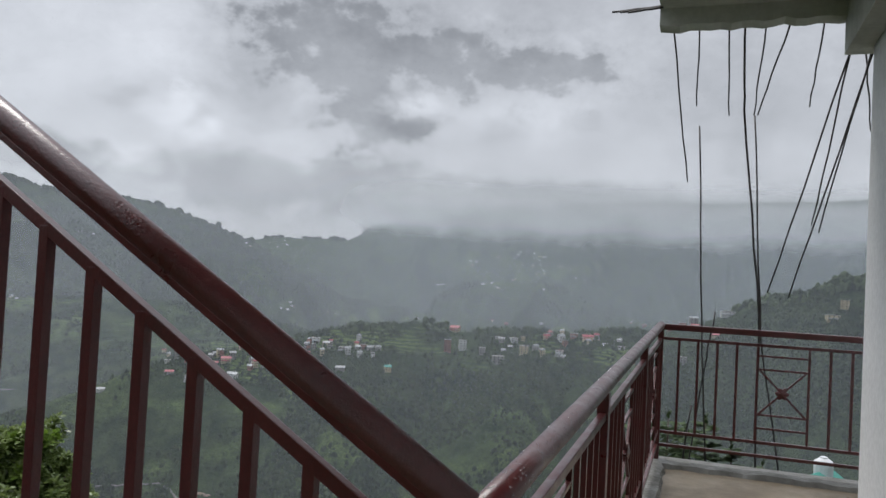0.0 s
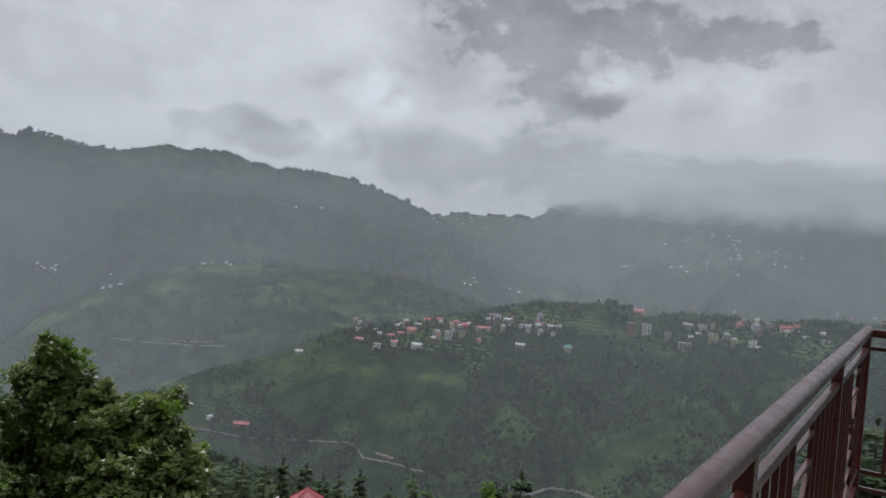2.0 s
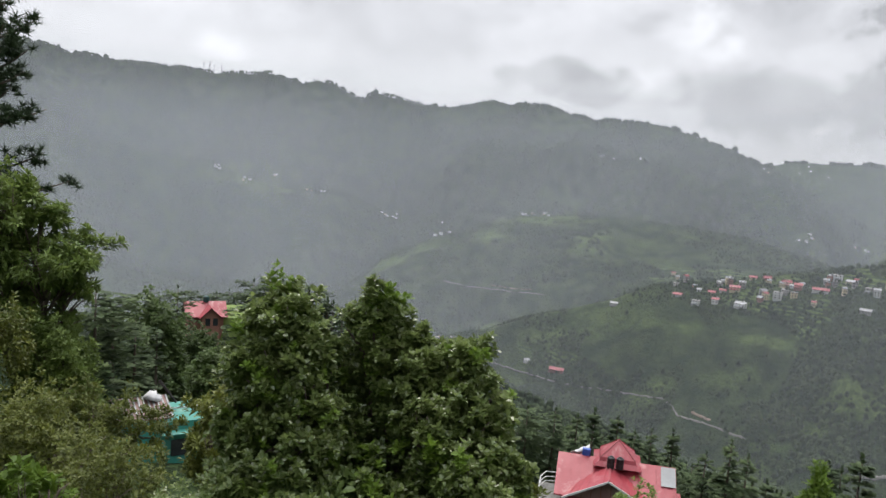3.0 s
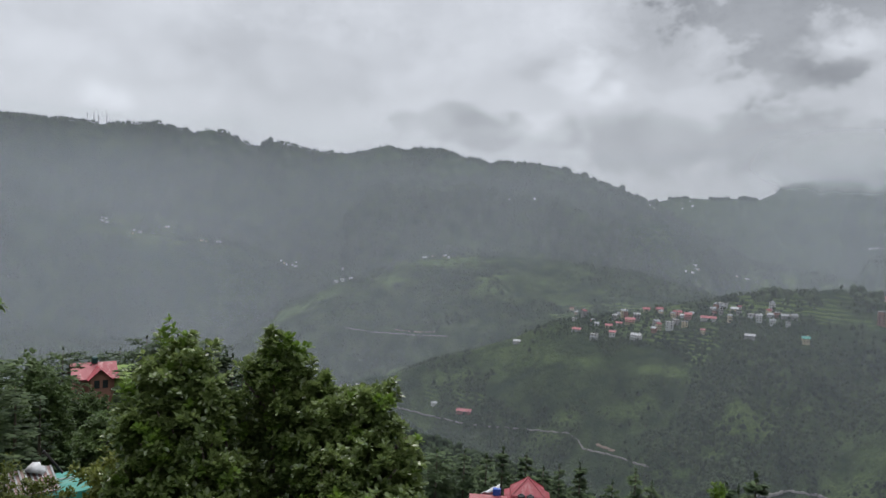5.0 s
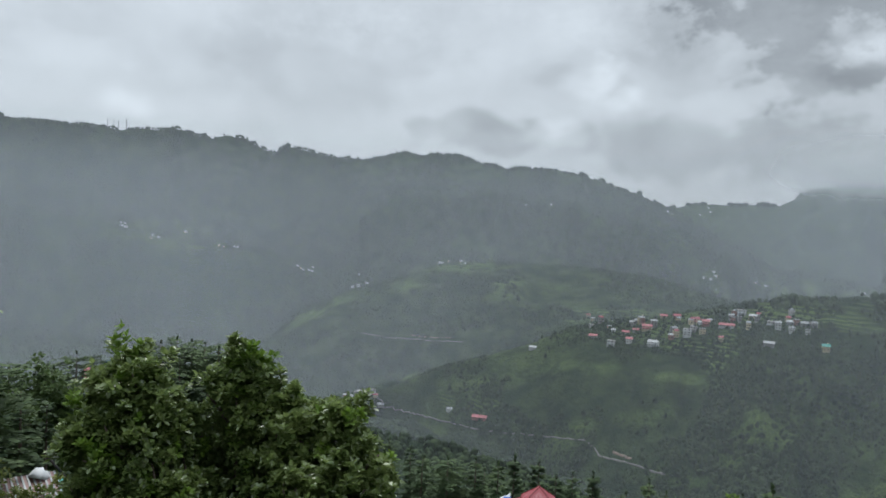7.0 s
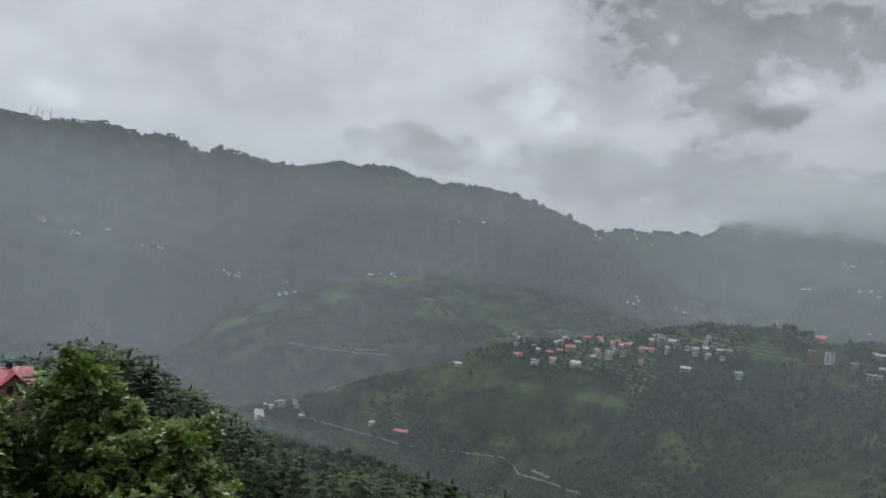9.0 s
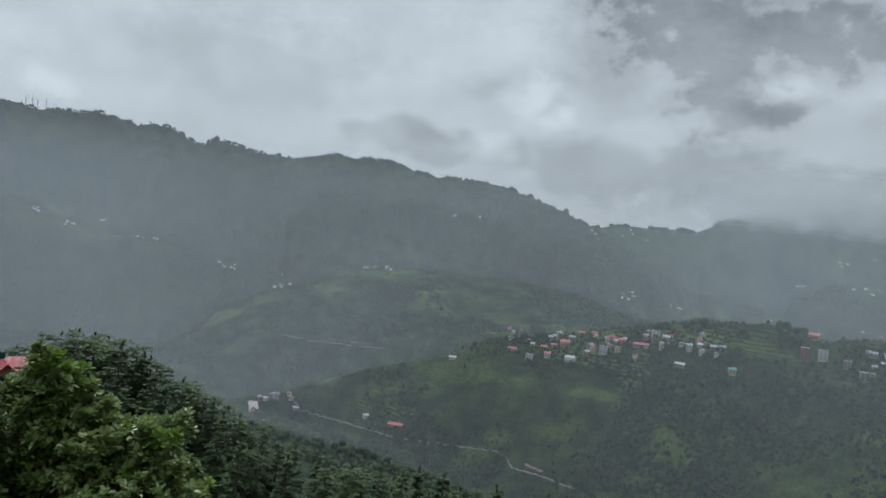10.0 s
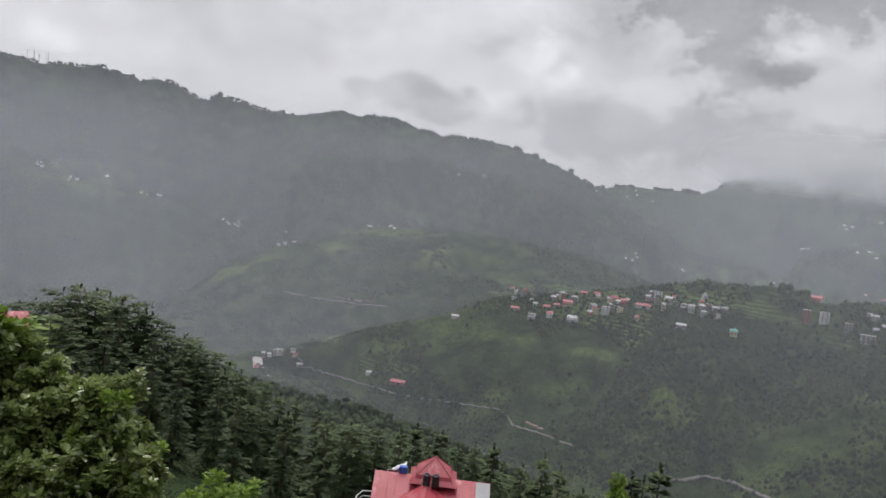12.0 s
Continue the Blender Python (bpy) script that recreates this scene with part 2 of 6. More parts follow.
def mist(name, density, low=None, high=None, patch=0.5, scale=0.0012, top=None, side=None, tone=(0.83, 0.88, 1.0, 1)):
    """Rain mist: a thin layer of water drops that scatters the daylight it receives. low, high: heights between which it thickens."""
    m, t, out = material(name)
    p = t.nodes.new("ShaderNodeNewGeometry").outputs["Position"]
    n = noise_node(t, vec_node(t, "MULTIPLY", p, (1.0, 1.0, 1.6)), scale, 4.0, 0.5)
    a = smooth(t, n.outputs["Fac"], 0.25, 0.75, density * (1 - patch), density * (1 + patch))
    z = t.nodes.new("ShaderNodeSeparateXYZ")
    t.links.new(p, z.inputs[0])
    if low is not None:
        edge = math_node(t, "ADD", z.outputs[2], math_node(t, "MULTIPLY", noise_node(t, p, scale * 2.2, 8.0, 0.62).outputs["Fac"], 0.9 * abs(high - low)))
        a = math_node(t, "MULTIPLY", a, smooth(t, edge, low, high))
    if top is not None:
        edge = math_node(t, "ADD", z.outputs[2], math_node(t, "MULTIPLY", n.outputs["Fac"], 0.4 * (top[1] - top[0])))
        a = math_node(t, "MULTIPLY", a, smooth(t, edge, top[0], top[1], 1.0, 0.0))
    if side is not None:
        az = math_node(t, "MULTIPLY", math_node(t, "ARCTAN2", math_node(t, "MULTIPLY", z.outputs[0], -1.0), z.outputs[1]), 57.2958)
        az = math_node(t, "ADD", az, math_node(t, "MULTIPLY", n.outputs["Fac"], 6.0))
        a = math_node(t, "MULTIPLY", a, smooth(t, az, side[0], side[1], 1.0, 0.0))
    a = math_node(t, "MINIMUM", a, 0.97)
    df, tl, tp = (t.nodes.new(k) for k in ("ShaderNodeBsdfDiffuse", "ShaderNodeBsdfTranslucent", "ShaderNodeBsdfTransparent"))
    df.inputs[0].default_value = tl.inputs[0].default_value = tone
    both, whole = t.nodes.new("ShaderNodeMixShader"), t.nodes.new("ShaderNodeMixShader")
    both.inputs[0].default_value = 0.5
    t.links.new(df.outputs[0], both.inputs[1])
    t.links.new(tl.outputs[0], both.inputs[2])
    t.links.new(a, whole.inputs[0])
    t.links.new(tp.outputs[0], whole.inputs[1])
    t.links.new(both.outputs[0], whole.inputs[2])
    t.links.new(whole.outputs[0], out.inputs[0])
    return m


M_HILL = hillside("hillside")
M_RAIL = surface("maroon_paint", (0.066, 0.009, 0.010), (0.092, 0.015, 0.015), 0.36, 9.0, 140.0, bump=0.5, depth=0.002, wet=0.55, stain=(0.05, 0.014, 0.015))
M_WALL = surface("white_wall_paint", (0.80, 0.81, 0.81), (0.76, 0.77, 0.775), 0.8, 1.3, 30.0, bump=0.05, depth=0.002)
M_SOFFIT = surface("cream_plaster", (0.62, 0.63, 0.58), (0.52, 0.53, 0.48), 0.85, 1.6, 24.0, bump=0.3, depth=0.006, stain=(0.34, 0.35, 0.31))
M_CEMENT = surface("raw_cement", (0.20, 0.20, 0.185), (0.09, 0.086, 0.074), 0.45, 5.0, 34.0, bump=0.7, depth=0.012, stain=(0.15, 0.15, 0.13))
M_FLOOR = surface("wet_cement", (0.21, 0.165, 0.105), (0.12, 0.092, 0.058), 0.55, 2.6, 22.0, bump=0.4, depth=0.006, wet=0.2)
M_STEEL = surface("dark_steel_bar", (0.035, 0.034, 0.035), (0.06, 0.05, 0.045), 0.5, 8.0, 60.0, metal=0.4, bump=0.2, depth=0.001)
M_WOOD = surface("varnished_window_wood", (0.23, 0.085, 0.035), (0.16, 0.055, 0.024), 0.38, 5.0, 60.0, bump=0.2, depth=0.002, stain=(0.10, 0.035, 0.016))
M_ROOF_RED = surface("red_painted_tin", (0.37, 0.048, 0.066), (0.31, 0.042, 0.056), 0.5, 0.5, 12.0, bump=0.1, depth=0.01, stain=(0.58, 0.34, 0.33), wet=0.25)
M_ROOF_PINK = surface("faded_red_tin", (0.36, 0.052, 0.068), (0.28, 0.085, 0.09), 0.6, 0.3, 9.0, bump=0.0, piece=0.3)
M_ROOF_BROWN = surface("rusty_striped_tin", (0.22, 0.11, 0.095), (0.30, 0.19, 0.18), 0.6, 0.8, 14.0, bump=0.1)
M_ROOF_TEAL = surface("teal_painted_tin", (0.045, 0.29, 0.235), (0.06, 0.24, 0.20), 0.55, 0.6, 10.0, bump=0.1)
M_ROOF_GREY = surface("grey_tin", (0.36, 0.38, 0.39), (0.25, 0.26, 0.27), 0.5, 0.4, 9.0, bump=0.0, piece=0.4)
M_HOUSE_WHITE = surface("white_house_paint", (0.74, 0.74, 0.73), (0.60, 0.60, 0.59), 0.85, 0.4, 6.0, bump=0.0, stain=(0.42, 0.41, 0.38))
M_HOUSE_CREAM = surface("cream_house_paint", (0.66, 0.56, 0.36), (0.56, 0.48, 0.33), 0.85, 0.4, 6.0, bump=0.0)
M_HOUSE_BRICK = surface("brick_house_wall", (0.36, 0.17, 0.12), (0.28, 0.15, 0.12), 0.85, 0.4, 6.0, bump=0.0)
M_HOUSE_GREY = surface("bare_cement_house_wall", (0.36, 0.35, 0.33), (0.27, 0.26, 0.25), 0.9, 0.4, 6.0, bump=0.0)
M_DARK = surface("dark_window_glass", (0.03, 0.035, 0.04), (0.05, 0.055, 0.06), 0.15, 1.0, 10.0, bump=0.0)
M_TANK = surface("black_plastic_tank", (0.015, 0.016, 0.018), (0.03, 0.03, 0.032), 0.4, 2.0, 20.0, bump=0.0)
M_TANK_GREEN = surface("dark_green_plastic_tank", (0.012, 0.07, 0.065), (0.015, 0.05, 0.05), 0.4, 2.0, 20.0, bump=0.0)
M_CLOTH_WHITE = surface("white_tarpaulin", (0.72, 0.73, 0.74), (0.6, 0.61, 0.63), 0.6, 1.2, 14.0, bump=0.3, depth=0.02)
M_CLOTH_BLUE = surface("blue_tarpaulin", (0.03, 0.10, 0.42), (0.03, 0.08, 0.33), 0.6, 1.2, 14.0, bump=0.2)
M_ROAD = surface("wet_hill_road", (0.14, 0.132, 0.118), (0.085, 0.083, 0.076), 0.6, 0.05, 0.6, bump=0.0)
M_TOWN = surface("pale_valley_road", (0.32, 0.31, 0.295), (0.22, 0.21, 0.20), 0.7, 0.05, 0.5, bump=0.0)
M_EARTH = surface("bare_hill_earth", (0.23, 0.165, 0.125), (0.17, 0.135, 0.105), 0.95, 0.06, 0.5, bump=0.3, depth=0.5)
M_LAWN = surface("mown_grass", (0.14, 0.22, 0.05), (0.19, 0.26, 0.07), 0.9, 0.5, 9.0, bump=0.5, depth=0.05)
M_BARK = surface("rough_bark", (0.10, 0.075, 0.055), (0.15, 0.12, 0.095), 0.9, 3.0, 25.0, bump=0.8, depth=0.02)
M_LEAF = foliage("broad_leaves", (0.064, 0.110, 0.032), (0.270, 0.340, 0.116), 0.27, 0.42, 2.2, 0.75)
M_LEAF_DARK = foliage("dark_leaves", (0.042, 0.078, 0.026), (0.150, 0.215, 0.068), 0.5, 0.3, 0.6)
M_LEAF_PALE = foliage("pale_broad_leaves", (0.085, 0.145, 0.042), (0.230, 0.310, 0.105), 0.45, 0.35, 1.6)
M_LEAF_LIME = foliage("young_leaves", (0.08, 0.145, 0.02), (0.20, 0.31, 0.045), 0.5, 0.35, 1.2)
M_LEAF_OLIVE = foliage("olive_leaves", (0.066, 0.096, 0.018), (0.205, 0.225, 0.045), 0.5, 0.3, 0.5)
M_LEAF_SOFT = foliage("drooping_leaves", (0.100, 0.165, 0.040), (0.250, 0.330, 0.080), 0.5, 0.3, 0.6)
M_NEEDLE = foliage("cedar_needles", (0.020, 0.041, 0.020), (0.108, 0.152, 0.060), 0.7, 0.15, 0.25, 0.2)
M_PINE = foliage("pine_needles", (0.018, 0.040, 0.016), (0.06, 0.095, 0.04), 0.6, 0.2, 0.6, 0.3)
# distance haze put into the colour: darks lifted, greens greyed, less contrast
M_RIDGE_HAZED = foliage("hazed_ridge_forest", (0.034, 0.050, 0.034), (0.072, 0.096, 0.052), 0.9, 0.1, 0.011, 0.1)
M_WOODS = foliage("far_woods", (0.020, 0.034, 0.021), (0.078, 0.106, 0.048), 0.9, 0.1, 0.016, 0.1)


def glass_material():
    m, t, out = material("window_glass")
    g = t.nodes.new("ShaderNodeBsdfGlossy")
    g.inputs["Roughness"].default_value = 0.03
    g.inputs[0].default_value = (0.85, 0.88, 0.9, 1)
    d = t.nodes.new("ShaderNodeBsdfGlass")
    d.inputs["Roughness"].default_value = 0.02
    fr = t.nodes.new("ShaderNodeFresnel")
    fr.inputs[0].default_value = 1.9
    n = noise_node(t, position(t), 2.0, 2.0, 0.5)
    t.links.new(smooth(t, n.outputs["Fac"], 0.3, 0.7, 0.02, 0.05), g.inputs["Roughness"])
    mx = t.nodes.new("ShaderNodeMixShader")
    t.links.new(fr.outputs[0], mx.inputs[0])
    t.links.new(d.outputs[0], mx.inputs[1])
    t.links.new(g.outputs[0], mx.inputs[2])
    t.links.new(mx.outputs[0], out.inputs[0])
    return m


M_GLASS = glass_material()


def drop_material():
    m, t, out = material("rain_water")
    b = t.nodes.new("ShaderNodeBsdfPrincipled")
    b.inputs["Base Color"].default_value = (0.75, 0.78, 0.80, 1)
    b.inputs["Roughness"].default_value = 0.05
    b.inputs["Transmission Weight"].default_value = 0.75
    b.inputs["IOR"].default_value = 1.33
    t.links.new(b.outputs[0], out.inputs[0])
    return m


M_DROPS = drop_material()


# ---- mesh helpers ----
def mesh_of(name, verts, faces, mat, flat_shade=True):
    me = bpy.data.meshes.new(name)
    me.from_pydata([tuple(v) for v in verts], [], faces)
    if not flat_shade:
        me.polygons.foreach_set("use_smooth", [True] * len(me.polygons))
    me.materials.append(mat)
    me.update()
    return me


class Shape:
    """Collects boxes, tubes and sheets into one mesh."""

    def __init__(self):
        self.v, self.f = [], []

    def add(self, verts, faces):
        n = len(self.v)
        self.v += [Vector(p) for p in verts]
        self.f += [tuple(i + n for i in q) for q in faces]
        return self

    def box(self, x0, y0, z0, x1, y1, z1, ch=0.0):
        """A box from corner to corner, its upright and lying edges chamfered by ch."""
        if ch <= 0:
            c = [(x, y, z) for z in (z0, z1) for x, y in ((x0, y0), (x1, y0), (x1, y1), (x0, y1))]
            return self.add(c, [(3, 2, 1, 0), (4, 5, 6, 7), (0, 1, 5, 4), (1, 2, 6, 5), (2, 3, 7, 6), (3, 0, 4, 7)])
        bm = bmesh.new()
        bmesh.ops.create_cube(bm, size=1.0, matrix=Matrix.Translation(((x0 + x1) / 2, (y0 + y1) / 2, (z0 + z1) / 2)) @ Matrix.Diagonal((x1 - x0, y1 - y0, z1 - z0, 1)))
        bmesh.ops.bevel(bm, geom=bm.edges[:], offset=ch, segments=2, affect="EDGES", profile=0.7)
        bm.verts.index_update()
        self.add([v.co.copy() for v in bm.verts], [tuple(v.index for v in f.verts) for f in bm.faces])
        bm.free()
        return self

    def tube(self, points, radii, sides=8, cap=True):
        pts = [Vector(p) for p in points]
        if isinstance(radii, (int, float)):
            radii = [radii] * len(pts)
        rings, side = [], None
        for i, p in enumerate(pts):
            d = (pts[min(i + 1, len(pts) - 1)] - pts[max(i - 1, 0)]).normalized()
            ref = side if side is not None else (Vector((0, 0, 1)) if abs(d.z) < 0.9 else Vector((1, 0, 0)))
            side = (ref - d * ref.dot(d)).normalized()
            up = d.cross(side)
            rings.append([p + (side * math.cos(a) + up * math.sin(a)) * radii[i] for a in (2 * math.pi * k / sides for k in range(sides))])
        faces = [(i * sides + k, i * sides + (k + 1) % sides, (i + 1) * sides + (k + 1) % sides, (i + 1) * sides + k) for i in range(len(pts) - 1) for k in range(sides)]
        if cap:
            faces += [tuple(range(sides))[::-1], tuple((len(pts) - 1) * sides + k for k in range(sides))]
        return self.add([p for r in rings for p in r], faces)

    def bar(self, a, b, w, h, ch=0.0):
        """A straight bar of w by h from a to b; h is measured upward where it can be."""
        a, b = Vector(a), Vector(b)
        d = (b - a).normalized()
        ref = Vector((0, 0, 1)) if abs(d.z) < 0.9 else Vector((0, 1, 0))
        side = d.cross(ref).normalized()
        up = side.cross(d)
        s = Shape().box(-w / 2, 0, -h / 2, w / 2, (b - a).length, h / 2, ch)
        return self.add([a + side * p.x + d * p.y + up * p.z for p in s.v], s.f)

    def moved(self, m):
        self.v = [m @ p for p in self.v]
        return self

    def mesh(self, name, mat, flat_shade=True):
        return mesh_of(name, self.v, self.f, mat, flat_shade)


def part(name, shape, mat, parent, label="", flat_shade=True):
    me = shape.mesh(name, mat, flat_shade) if isinstance(shape, Shape) else shape
    ob = new(name, me)
    ob.parent = parent
    return tagged(ob, label) if label else ob


def thing(name, label, category, m=None, group="", kind=""):
    ob = new(name)
    ob.empty_display_size = 0.2
    if m is not None:
        ob.matrix_basis = m
    return tagged(ob, label, category, group, kind)


# ---- the ground: near slope, valley, village spur, foothills, main ridge, far mountain ----
def hash01(ix, iy, seed):
    h = np.sin(ix * 127.1 + iy * 311.7 + seed * 74.7) * 43758.5453
    return h - np.floor(h)


def vnoise(x, y, seed=0):
    ix, iy = np.floor(x), np.floor(y)
    fx, fy = x - ix, y - iy
    fx, fy = fx * fx * (3 - 2 * fx), fy * fy * (3 - 2 * fy)
    a, b, c, d = hash01(ix, iy, seed), hash01(ix + 1, iy, seed), hash01(ix, iy + 1, seed), hash01(ix + 1, iy + 1, seed)
    return (a + (b - a) * fx + (c - a) * fy + (a - b - c + d) * fx * fy) * 2 - 1


def fbm(x, y, octaves=5, seed=0, gain=0.5):
    total, amp = 0.0, 1.0
    for o in range(octaves):
        total = total + amp * vnoise(x * 2 ** o, y * 2 ** o, seed + o)
        amp *= gain
    return total


def along(b, *pairs):
    """A value that changes with the bearing: bearing, value pairs from right to left."""
    p = sorted(pairs)
    return np.interp(b, [q[0] for q in p], [q[1] for q in p])


def rise_to_z(rise, r):
    return np.tan(np.radians(rise)) * r + O.z


def main_crest(b):
    left = along(b, (66, 6.0), (61, 5.5), (56.5, 5.3), (53.3, 5.3), (50.2, 5.66), (47.9, 5.05), (46.5, 5.5), (45.6, 5.3), (43.5, 4.25), (42.5, 5.0), (39.4, 4.4), (36.5, 4.3), (34.0, 4.9), (32.4, 4.6), (31, 4.88), (29.2, 5.03), (28.2, 4.75), (26.3, 4.1), (22.4, 4.15), (19.2, 3.4), (16.5, 2.4), (14.3, 1.5))
    right = along(b, (14.3, 1.5), (12, 0.5), (10.4, -0.3), (6.8, -2.0), (3.1, -2.6), (0.9, -3.2), (0.3, -1.7), (-1.9, -0.6), (-4.9, -0.2), (-8.6, -0.3), (-10.8, -1.4), (-12.4, -2.4), (-18, -3.2), (-40, -3.0))
    return np.where(b > 14.3, left, right) - 0.12


def spur_crest(b):
    a = along(b, (60, -13.6), (45, -13.9), (38.9, -14.0), (34.8, -12.8), (30.7, -11.2), (26.6, -9.8), (24, -8.9), (20.8, -7.4), (16.7, -6.5), (12.5, -5.7), (6.3, -4.4), (1.8, -3.6))
    c = along(b, (1.8, -3.6), (-1.1, -4.3), (-5.8, -4.1), (-9.1, -4.1), (-13, -3.7), (-17, -3.0), (-19.5, -2.3), (-22, -1.1), (-25.7, -0.2), (-28, 0.8), (-36, 3.0))
    return np.where(b > 1.8, a, c)


def height(b, r):
    """Height of the ground at a bearing (degrees) and distance; numpy arrays of one shape."""
    b = np.clip(b, -60, 80)
    zero = np.zeros_like(b)
    rv = along(b, (70, 900), (45, 980), (38, 900), (34, 840), (27, 740), (19, 630), (13, 570), (5, 530), (-10, 490), (-30, 450))
    zv = along(b, (70, -215), (38, -232), (27, -226), (13, -214), (0, -204), (-30, -190))
    z45 = along(b, (70, -13), (55, -15), (35, -19), (20, -20), (5, -22), (-10, -19), (-30, -16))
    z130 = along(b, (70, -28), (57, -33), (49, -34), (45, -37), (41, -43), (38, -47), (32, -54), (20, -57), (0, -62), (-15, -60), (-40, -50))
    zc = rise_to_z(spur_crest(b), 860)
    rm = np.where(b > 2, 2300.0, np.where(b < 0, 2600.0, 2600 - 150 * b))
    zm = rise_to_z(main_crest(b), rm)
    foot = rise_to_z(along(b, (70, -8), (60, -9), (50, -10), (44.9, -10.4), (42.7, -8.9), (40.8, -7.1), (38, -5.9), (36.5, -5.45), (33.5, -4.5), (31, -3.5), (28.6, -3.25), (25, -3.0), (20, -3.0), (15, -3.6), (10, -4.8), (5, -6.2), (0, -7), (-40, -7)), 1500)
    # a lower shoulder stands before the main ridge and sinks toward the foothill
    shoulder = rise_to_z(along(b, (80, 1.0), (60, -0.2), (54, -1.25), (50.6, -2.25), (47.4, -2.8), (44.9, -3.0), (41.7, -4.0), (40.4, -4.5), (38.4, -5.8), (36, -6.6)), 1900)
    to_left = np.clip((b - 36) / 4, 0, 1)
    zf = rise_to_z(along(b, (40, 1.2), (14.3, 1.5), (13, 1.9), (9.3, 2.0), (7.2, 2.0), (4.8, 3.25), (2.3, 3.75), (-3.2, 4.8), (-10, 5.6), (-40, 6.5)), 3700)
    knots = [(zero, zero - 3.4), (zero + 9, zero - 6.2), (zero + 45, z45), (zero + 130, z130), (rv * 0.6, 0.62 * zv), (rv, zv),
             ((rv + 860) / 2, (zv + zc) / 2 + 8), (zero + 860, zc), (zero + 1080, np.minimum(zc - 70, zero - 215)), (zero + 1500, foot),
             (zero + 1640, foot - 24), (zero + 1900, to_left * shoulder + (1 - to_left) * (foot * 0.6 + zm * 0.4 - 12)), (zero + 2010, to_left * (shoulder - 26) + (1 - to_left) * (foot * 0.45 + zm * 0.55 - 14)), (rm, zm), (rm + 330, zm - 130), (zero + 3700, zf), (zero + 4900, zf - 250)]
    z = knots[0][1].copy()
    for (r0, z0), (r1, z1) in zip(knots, knots[1:]):
        t = np.clip((r - r0) / np.maximum(r1 - r0, 1e-6), 0, 1)
        z = np.where((r >= r0), z0 + (z1 - z0) * t, z)
    x, y = -np.sin(np.radians(b)) * r, np.cos(np.radians(b)) * r
    # gullies and shoulders, fading at the crests so that the skyline keeps its line
    rel = np.minimum(np.minimum(np.minimum(np.abs(r - 860) / 200, np.abs(r - rm) / 420), np.abs(r - 3700) / 500), np.minimum(np.abs(r - 1500) / 320, np.abs(r - 1900) / 320 + (b < 37)))
    amp = np.clip(rel, 0.12, 1) * np.clip((r - 60) / 900, 0, 1)
    ridged = 1 - np.abs(fbm(x / 210 + 3.1, y / 330, 4, 5)) * 1.6
    z = z + amp * (26 * ridged - 12) * np.clip((r - 350) / 400, 0.0, 1.5)
    spine = 1 - np.abs(fbm(b / 3.1 + 0.0007 * r, r / 1500 + 2.0, 3, 31)) * 1.8
    z = z + amp * 58 * (spine - 0.35) * np.clip((r - 1560) / 300, 0, 1) * np.clip((3000 - r) / 500, 0, 1)
    z = z + np.clip((r - 420) / 150, 0, 1) * np.clip((835 - r) / 90, 0, 1) * 13 * (fbm(b / 2.3 + r / 900, r / 420, 3, 41) - 0.1)
    z = z + amp * 9 * fbm(x / 60, y / 60, 4, 11) + 0.35 * np.clip(r / 30, 0, 1) * fbm(x / 6, y / 6, 3, 21)
    return z


def ground_z(b, r):
    return float(height(np.array([float(b)]), np.array([float(r)]))[0])


def on_ground(b, r):
    p = O + toward(b, 0, r)
    return Vector((p.x, p.y, ground_z(b, r)))


def meet(bearing, rise, r0=300.0, r1=4600.0):
    """Where the sight line at a bearing and rise first meets the ground."""
    r = np.geomspace(r0, r1, 1500)
    z = height(np.full_like(r, bearing), r)
    below = np.nonzero(z >= O.z + np.tan(radians(rise)) * r)[0]
    return float(r[below[0]]) if len(below) else None


MEADOWS = [  # bearing, rise, half width, half height, lean of the patch
    (15.1, -13.4, 1.7, 0.5, -0.35), (10.8, -17.2, 1.6, 0.6, 0.0), (9.0, -16.0, 1.5, 0.7, 0.1), (6.2, -13.8, 1.5, 1.6, 0.4), (3.6, -12.0, 1.3, 0.8, 0.0), (0.5, -10.6, 2.2, 0.6, -0.5),
    (-5.8, -15.6, 1.5, 1.4, 0.3), (-8.4, -9.4, 1.3, 2.2, -0.6), (-12.0, -8.0, 1.5, 1.2, -0.4), (6.4, -9.2, 1.2, 0.7, 0.0), (32.4, -11.8, 0.9, 0.6, 0.0), (22.0, -10.6, 1.6, 0.4, -0.2), (18.2, -10.2, 1.4, 0.4, -0.2),
    (12.0, -10.6, 1.6, 0.5, 0.2), (24.5, -13.3, 1.2, 0.4, 0.0), (40.5, -7.6, 1.0, 0.35, -0.6), (37.6, -6.1, 1.6, 0.3, -0.35), (33.0, -5.2, 2.0, 0.4, -0.2), (26.0, -5.6, 2.4, 0.7, 0.1), (20.0, -14.6, 1.2, 0.5, 0.0),
]
TERRACES = [(14.0, -7.5, 8.0, 1.3, 0.22), (3.0, -5.6, 6.0, 1.5, 0.15), (-8.0, -5.0, 6.0, 1.0, 0.0), (27.5, -13.6, 3.0, 0.7, 0.0), (50.0, -2.0, 3.0, 0.7, 0.0), (30.0, -3.6, 3.0, 0.5, 0.0), (-5.0, 0.5, 6.0, 1.0, 0.0)]


